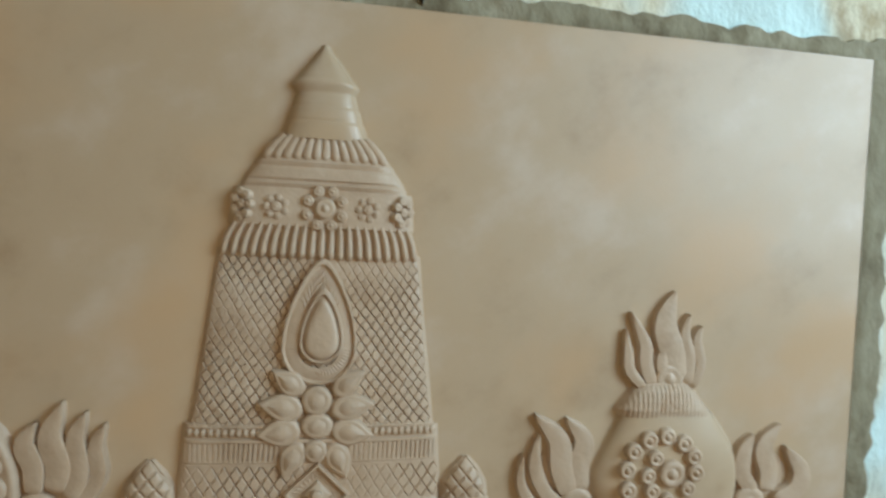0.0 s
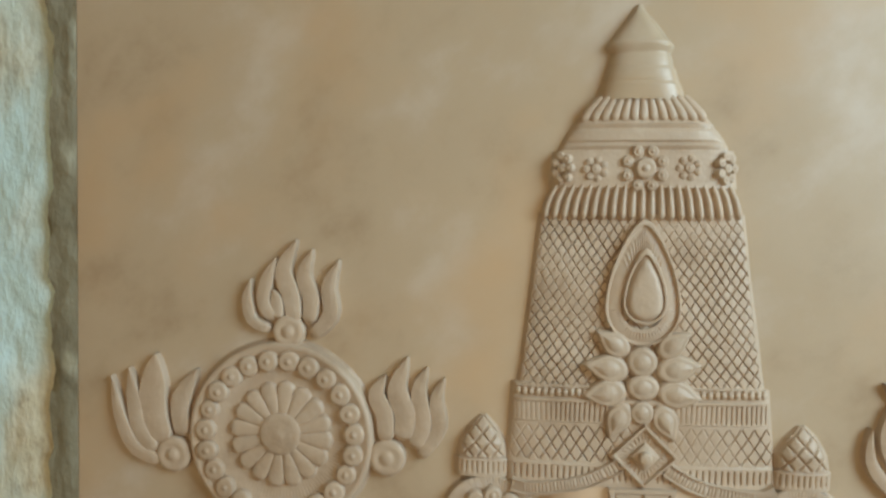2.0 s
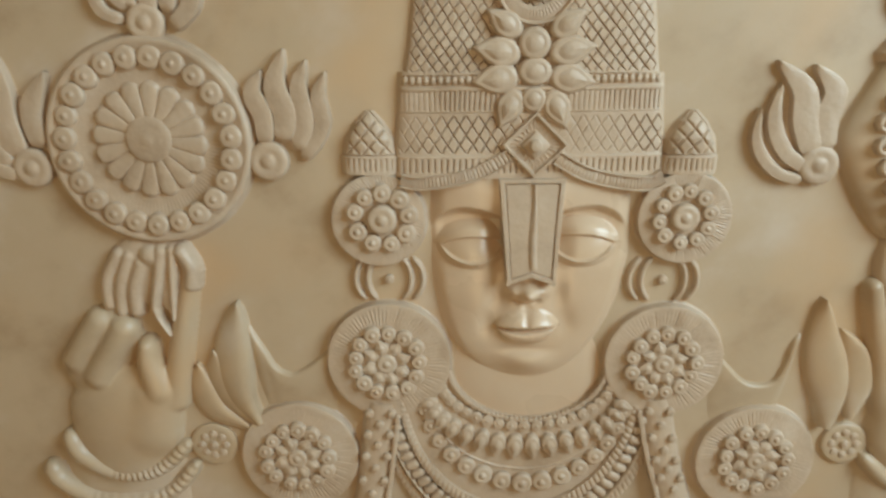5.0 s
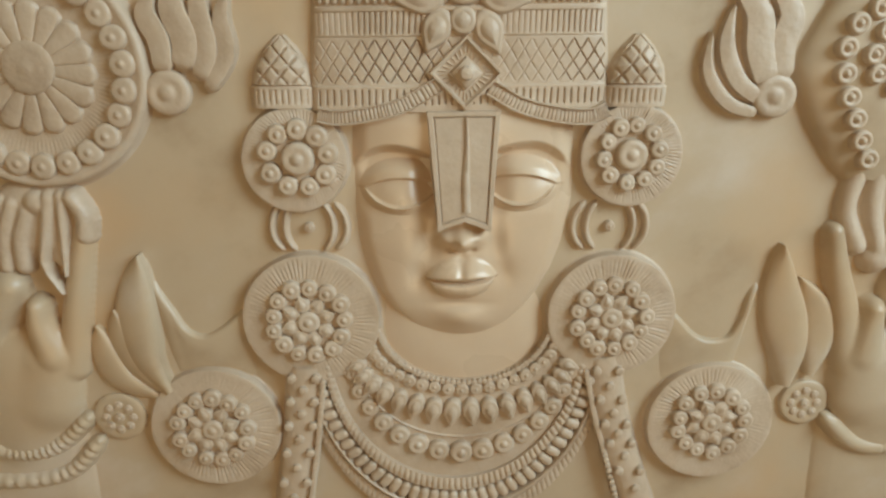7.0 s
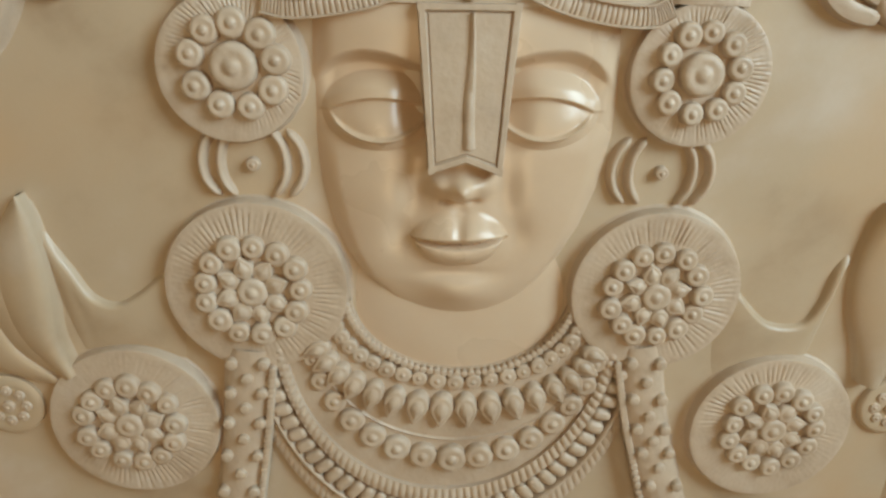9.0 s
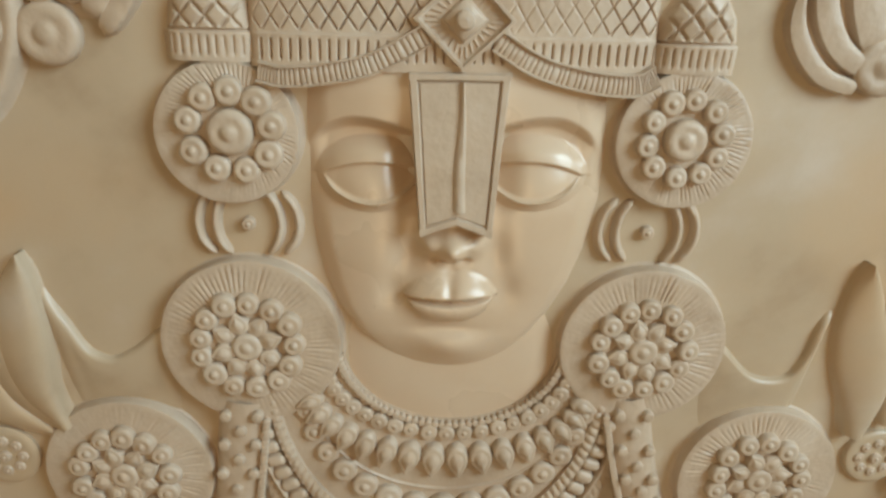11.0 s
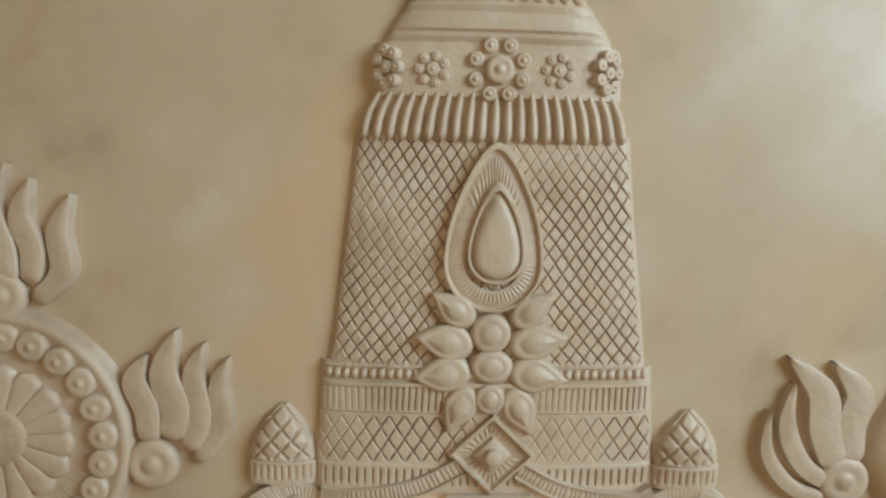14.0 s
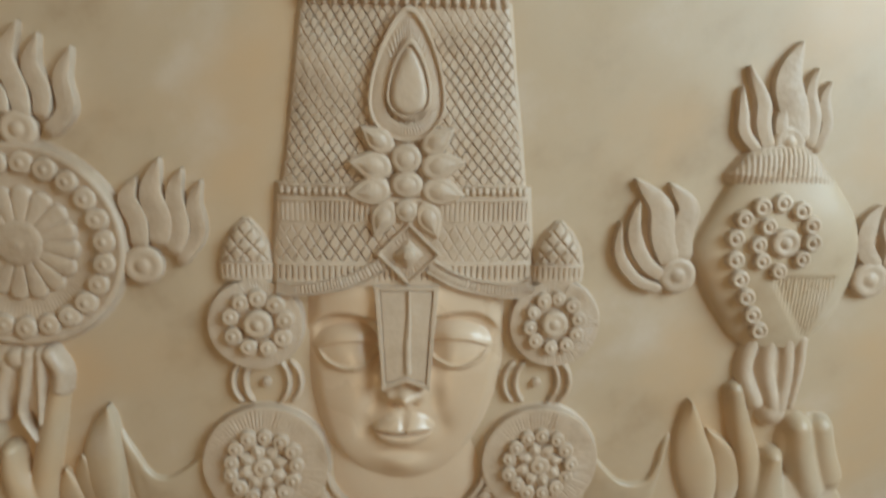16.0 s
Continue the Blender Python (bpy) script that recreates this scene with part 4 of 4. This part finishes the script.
# ---- lotus buds ----
def lotus(petals, ring, name="lotus_bud"):
    ob = None
    for w, h, *pts in petals:
        g = Geo()
        stroke(g, pts, w, h * 0.85, n=24, m=12, root=0.3, belly=0.5, tip=0.03, power=0.32, drop=0.15, crest=0.3)
        o = part("petal" if ob else name, g, PANEL, ob or relief)
        ob = ob or o
    x, z, r = ring
    rosette = part("rosette", Geo().lathe(x, z, [(r, -0.002), (r, 0.004), (r * 0.9, 0.006), (r * 0.7, 0.005), (0.001, 0.005)], 32), PANEL, ob)
    piece("bead", BEAD_S, rosette, x, z, 0.003, 0, 1.0)
    for k in range(8):
        a = math.pi * k / 4
        piece("bead", BEAD_S, rosette, x + 0.015 * math.cos(a), z + 0.015 * math.sin(a), 0.002, 0, 0.9)
    return ob


lotus([(0.048, 0.018, (-0.3170, 1.1560), (-0.3390, 1.1960), (-0.3435, 1.2360), (-0.3400, 1.2730), (-0.3320, 1.3150)), (0.035, 0.013, (-0.3220, 1.1540), (-0.3500, 1.1880), (-0.3620, 1.2210), (-0.3660, 1.2530)),
       (0.034, 0.011, (-0.3310, 1.1490), (-0.3680, 1.1700), (-0.3830, 1.2010), (-0.3870, 1.2350))], (-0.3770, 1.1230, 0.029))
lotus([(0.050, 0.018, (0.3670, 1.1610), (0.3680, 1.2010), (0.3600, 1.2360), (0.3500, 1.2750), (0.3440, 1.3240)), (0.034, 0.012, (0.3960, 1.1710), (0.4030, 1.2110), (0.3960, 1.2480), (0.3700, 1.2860))], (0.3980, 1.1350, 0.028))


# the shawl's upper edge is a low step that sinks into the slab below
def shawl(pts, side):
    c = curve_points(pts, 60)
    rows = []
    for i, q in enumerate(c):
        t = (c[min(i + 1, 60)] - c[max(i - 1, 0)]).normalized()
        nrm = Vector((t.y, -t.x)) if t.x >= 0 else Vector((-t.y, t.x))
        edge = 0.0095 * math.sin(math.pi * min(1, i / 60 * 4, (1 - i / 60) * 6) / 2) - 0.003
        down = Vector((q.x * 0.93, 1.10))
        inner = q + nrm * 0.004
        rows.append([(q.x - nrm.x * 0.002, q.y - nrm.y * 0.002, -0.0012), (q.x, q.y, edge * 0.55), (q.x + nrm.x * 0.0016, q.y + nrm.y * 0.0016, edge * 0.9), (inner.x, inner.y, edge)]
                    + [(inner.x + (down.x - inner.x) * k / 8, inner.y + (down.y - inner.y) * k / 8, edge * (1 - k / 8) - 0.004 * k / 8) for k in range(1, 9)])
    return part("shawl", Geo().grid(rows), PANEL, relief, "low smooth shawl with a curved upper edge")


shawl([(-0.3270, 1.2940), (-0.3180, 1.2740), (-0.3050, 1.2520), (-0.2920, 1.2290), (-0.2740, 1.2210), (-0.2550, 1.2300), (-0.2380, 1.2440), (-0.2220, 1.2580)], -1)
shawl([(0.2280, 1.2580), (0.2440, 1.2390), (0.2700, 1.2155), (0.2990, 1.2155), (0.3110, 1.2360), (0.3165, 1.2620), (0.3270, 1.2840)], 1)

# ---- open palms, each one plain mesh ----
part("raised_palm", blended([(0.071, 0.070, 0.021, (-0.4815, 1.1640), (-0.4825, 1.1540)), (0.056, 0.050, 0.017, (-0.4850, 1.1360), (-0.4870, 1.1080)), (0.076, 0.078, 0.011, (-0.4900, 1.0810), (-0.4940, 1.0160)),
                             (0.036, 0.034, 0.0165, (-0.4840, 1.2720), (-0.5140, 1.2220)), (0.0175, 0.0185, 0.0205, (-0.4965, 1.2890), (-0.5140, 1.2640), (-0.5305, 1.2390)), (0.019, 0.020, 0.0240, (-0.4680, 1.2800), (-0.4870, 1.2500), (-0.5050, 1.2200)),
                             (0.012, 0.021, 0.0250, (-0.4415, 1.2600), (-0.4420, 1.2360), (-0.4340, 1.2020)), (0.034, 0.040, 0.0225, (-0.4440, 1.1880), (-0.4530, 1.1460)), (0.0115, 0.018, 0.0165, (-0.3835, 1.3420), (-0.3935, 1.3020), (-0.4050, 1.2520), (-0.4180, 1.1860))], power=0.47, k=520.0, margin=0.10),
     PANEL, relief, "smooth clay palm raised beside the wheel")
part("raised_palm", blended([(0.070, 0.068, 0.021, (0.4890, 1.1640), (0.4900, 1.1540)), (0.056, 0.050, 0.017, (0.4920, 1.1340), (0.4940, 1.1060)), (0.076, 0.078, 0.011, (0.4950, 1.0790), (0.5000, 1.0160)), (0.033, 0.033, 0.0165, (0.4900, 1.2720), (0.5160, 1.2220)),
                             (0.0165, 0.0185, 0.0205, (0.5090, 1.2900), (0.5170, 1.2580), (0.5280, 1.2260)), (0.0175, 0.020, 0.0240, (0.4800, 1.2900), (0.4880, 1.2540), (0.5030, 1.2120)),
                             (0.014, 0.023, 0.0250, (0.4520, 1.2520), (0.4510, 1.2280), (0.4520, 1.1980)), (0.034, 0.040, 0.0225, (0.4560, 1.1860), (0.4630, 1.1460)), (0.0115, 0.020, 0.0165, (0.3970, 1.3380), (0.4090, 1.2930), (0.4240, 1.2480), (0.4400, 1.1840))], power=0.47, k=520.0, margin=0.10),
     PANEL, relief, "smooth clay palm raised under the conch")


def bracelet(pts, w):
    g = Geo()
    stroke(g, pts, w, 0.0185, n=90, m=10, root=0.9, belly=0.4, tip=0.7, drop=0.1, power=0.45, cap=0.08, ends=0.12, rib=lambda s: -0.0032 * groove(s * 26, 0.24) * sstep(0.42, 0.5, s))
    return part("bracelet", g, PANEL, relief, "half smooth, half ribbed clay bracelet")


bracelet([(-0.5580, 1.1440), (-0.5420, 1.1080), (-0.4970, 1.0830), (-0.4490, 1.0900), (-0.4050, 1.1290)], 0.027)
bracelet([(-0.5880, 1.1000), (-0.5740, 1.0700), (-0.5270, 1.0460), (-0.4440, 1.0540), (-0.3970, 1.1000)], 0.026)
bracelet([(0.4180, 1.1240), (0.4560, 1.0880), (0.5000, 1.0810), (0.5480, 1.1020), (0.5660, 1.1380)], 0.026)

# ---- necklaces: nested arcs hanging from the lower ear medallions ----
NX = 0.008


def arc(a, rx, rz, top, cx=NX):
    """A point on a hanging arc; a runs from -90 (one end) over 0 (lowest) to 90 degrees; also the outward turn."""
    t = radians(a)
    return cx + rx * math.sin(t), top - 0.0040 - rz * math.cos(t), -math.degrees(math.atan2(rz * math.sin(t) / max(rx, 1e-6), math.cos(t))) 


def arc_band(name, a0, a1, inner, outer, h0, h1, rib=None, n=160, m=5, parent=None):
    rows = []
    for i in range(n + 1):
        a = a0 + (a1 - a0) * i / n
        xi, zi, _ = arc(a, *inner)
        xo, zo, _ = arc(a, *outer)
        d = rib(i / n) if rib else 0
        rows.append([(xi, zi, -0.002), (xi, zi, h0)] + [(xi + (xo - xi) * k / m, zi + (zo - zi) * k / m, h0 + (h1 - h0) * k / m + d + 0.002 * math.sin(math.pi * k / m)) for k in range(1, m)] + [(xo, zo, h1), (xo, zo, -0.002)])
    return part(name, Geo().grid(rows), CLAY, parent or relief)


neck = arc_band("necklace", -86, 86, (0.090, 0.066, 1.240), (0.128, 0.115, 1.208), 0.005, 0.007)
rnd = random.Random(5)
for k in range(45):
    a = -78 + 156 * k / 44
    x, z, _ = arc(a, 0.0955, 0.0772, 1.2462)
    piece("pearl", PEARL, neck, x, z, 0.007, 0, 0.80 * rnd.uniform(0.92, 1.06))
for k in range(19):
    a = -77 + 154 * k / 18
    x, z, _ = arc(a, 0.1035, 0.066, 1.2272, 0.0065)
    piece("bead", ROUND, neck, x, z, 0.006, 0, 0.73 * rnd.uniform(0.94, 1.06), (rnd.uniform(-6, 6), rnd.uniform(-6, 6)))
for k in range(16):
    a = -78 + 156 * k / 15
    x, z, turn = arc(a, 0.1195, 0.0740, 1.2070, 0.0065)
    piece("drop", DROP, neck, x, z, 0.006, 180 + turn + rnd.uniform(-5, 5), ((1.00 - 0.22 * abs(a) / 78) * rnd.uniform(0.95, 1.05), 1.1, 1.06 - 0.28 * abs(a) / 78))
rg = Geo()
stroke(rg, [arc(a, 0.120, 0.106, 1.2070, 0.0065)[:2] for a in range(-80, 81, 16)], 0.0042, 0.0095, n=80, m=6, root=1, belly=0.5, tip=1, drop=0)
part("cord", rg, CLAY, neck)
LX = -0.001
low = arc_band("necklace", -84, 84, (0.118, 0.104, 1.212, 0.003), (0.146, 0.178, 1.212, LX), 0.006, 0.006)
for k in range(15):
    f = (k - 7) / 7
    a = 78 * f * (1.08 - 0.08 * abs(f))
    x, z, _ = arc(a, 0.1225, 0.1262, 1.2082, 0.006)
    piece("bead", BEAD_M, low, x, z, 0.005, 0, (1.30 - 0.40 * abs(a) / 78) * rnd.uniform(0.95, 1.05), (rnd.uniform(-5, 5), rnd.uniform(-5, 5)))
arc_band("rim_band", -84, 84, (0.1365, 0.1640, 1.212, LX), (0.1450, 0.1795, 1.212, LX), 0.0115, 0.0125, lambda s: -0.0018 * groove(s * 62, 0.2), 500, parent=low)
rb = Geo()
stroke(rb, [(0, -0.0118), (0, 0), (0, 0.0118)], 0.0128, 0.0085, -0.003, n=10, m=8, root=0.8, belly=0.5, tip=0.75, drop=0.0, cap=0.25, ends=0.25, power=0.3)
rbm = rb.mesh("oblong_bead")
rbm.materials.append(CLAY)
for k in range(37):
    a = -78 + 156 * k / 36
    x, z, turn = arc(a, 0.1535, 0.1935, 1.212, LX - 0.001)
    piece("oblong_bead", rbm, low, x, z, 0.005, turn + rnd.uniform(-4, 4), (0.98 * rnd.uniform(0.93, 1.05), 1, 1 - 0.3 * (abs(a) / 78) ** 2))
arc_band("rim_band", -80, 80, (0.1615, 0.2075, 1.212, LX), (0.165, 0.2125, 1.212, LX), 0.010, 0.010, None, 200, parent=low)
arc_band("rim_band", -80, 80, (0.167, 0.2165, 1.212, LX), (0.174, 0.2355, 1.212, LX), 0.006, 0.006, lambda s: -0.0012 * groove(s * 74, 0.2), 500, parent=low)

# ---- studded straps beside the necklaces ----
def strap(pts, w, cord_pts):
    g = Geo()
    stroke(g, pts, w, 0.016, n=24, m=8, root=1, belly=0.5, tip=1, drop=0.0, power=0.35)
    ob = part("strap", g, CLAY, relief, "broad clay strap set with small studs")
    c = curve_points(pts, 12)
    for k in range(1, 12):
        for f in (-0.3, 0.02, 0.33):
            if (k + round(f * 3)) % 2 == 0:
                piece("stud", PEARL, ob, c[k].x + f * w, c[k].y + 0.003, 0.0135, 0, 1.25)
    cc = curve_points(cord_pts, 34)
    for q in cc:
        piece("pearl", PEARL, ob, q.x, q.y, 0.0125, 0, 0.85)


strap([(-0.1660, 1.1870), (-0.1760, 1.0970), (-0.193, 0.98)], 0.042, [(-0.1465, 1.1690), (-0.1570, 1.0820), (-0.172, 0.99)])
strap([(0.1625, 1.1970), (0.1760, 1.1270), (0.1930, 1.0720), (0.226, 0.98)], 0.039, [(0.1435, 1.1790), (0.1555, 1.1270), (0.1705, 1.0770), (0.196, 0.99)])

# ---- on the wall above the panel ----
wire = Geo()
for zz in (0,):
    stroke(wire, [(0.0965, 2.050), (0.098, 2.078), (0.096, 2.13), (0.097, 2.20)], 0.0042, 0.009, -0.004, n=20, m=6, root=0.8, belly=0.4, tip=0.8, drop=0.0, power=0.5)
tagged(part("wire", wire, DARK, None, "thin dark iron wire end sticking out of mortar"), category="wire")
nail = Geo().lathe(0.144, 2.082, [(0.006, -0.014), (0.0065, 0.002), (0.005, 0.005), (0.0003, 0.0055)], 12)
tagged(part("nail", nail, DARK, None, "rusty dark nail head in old plaster"), category="nail")
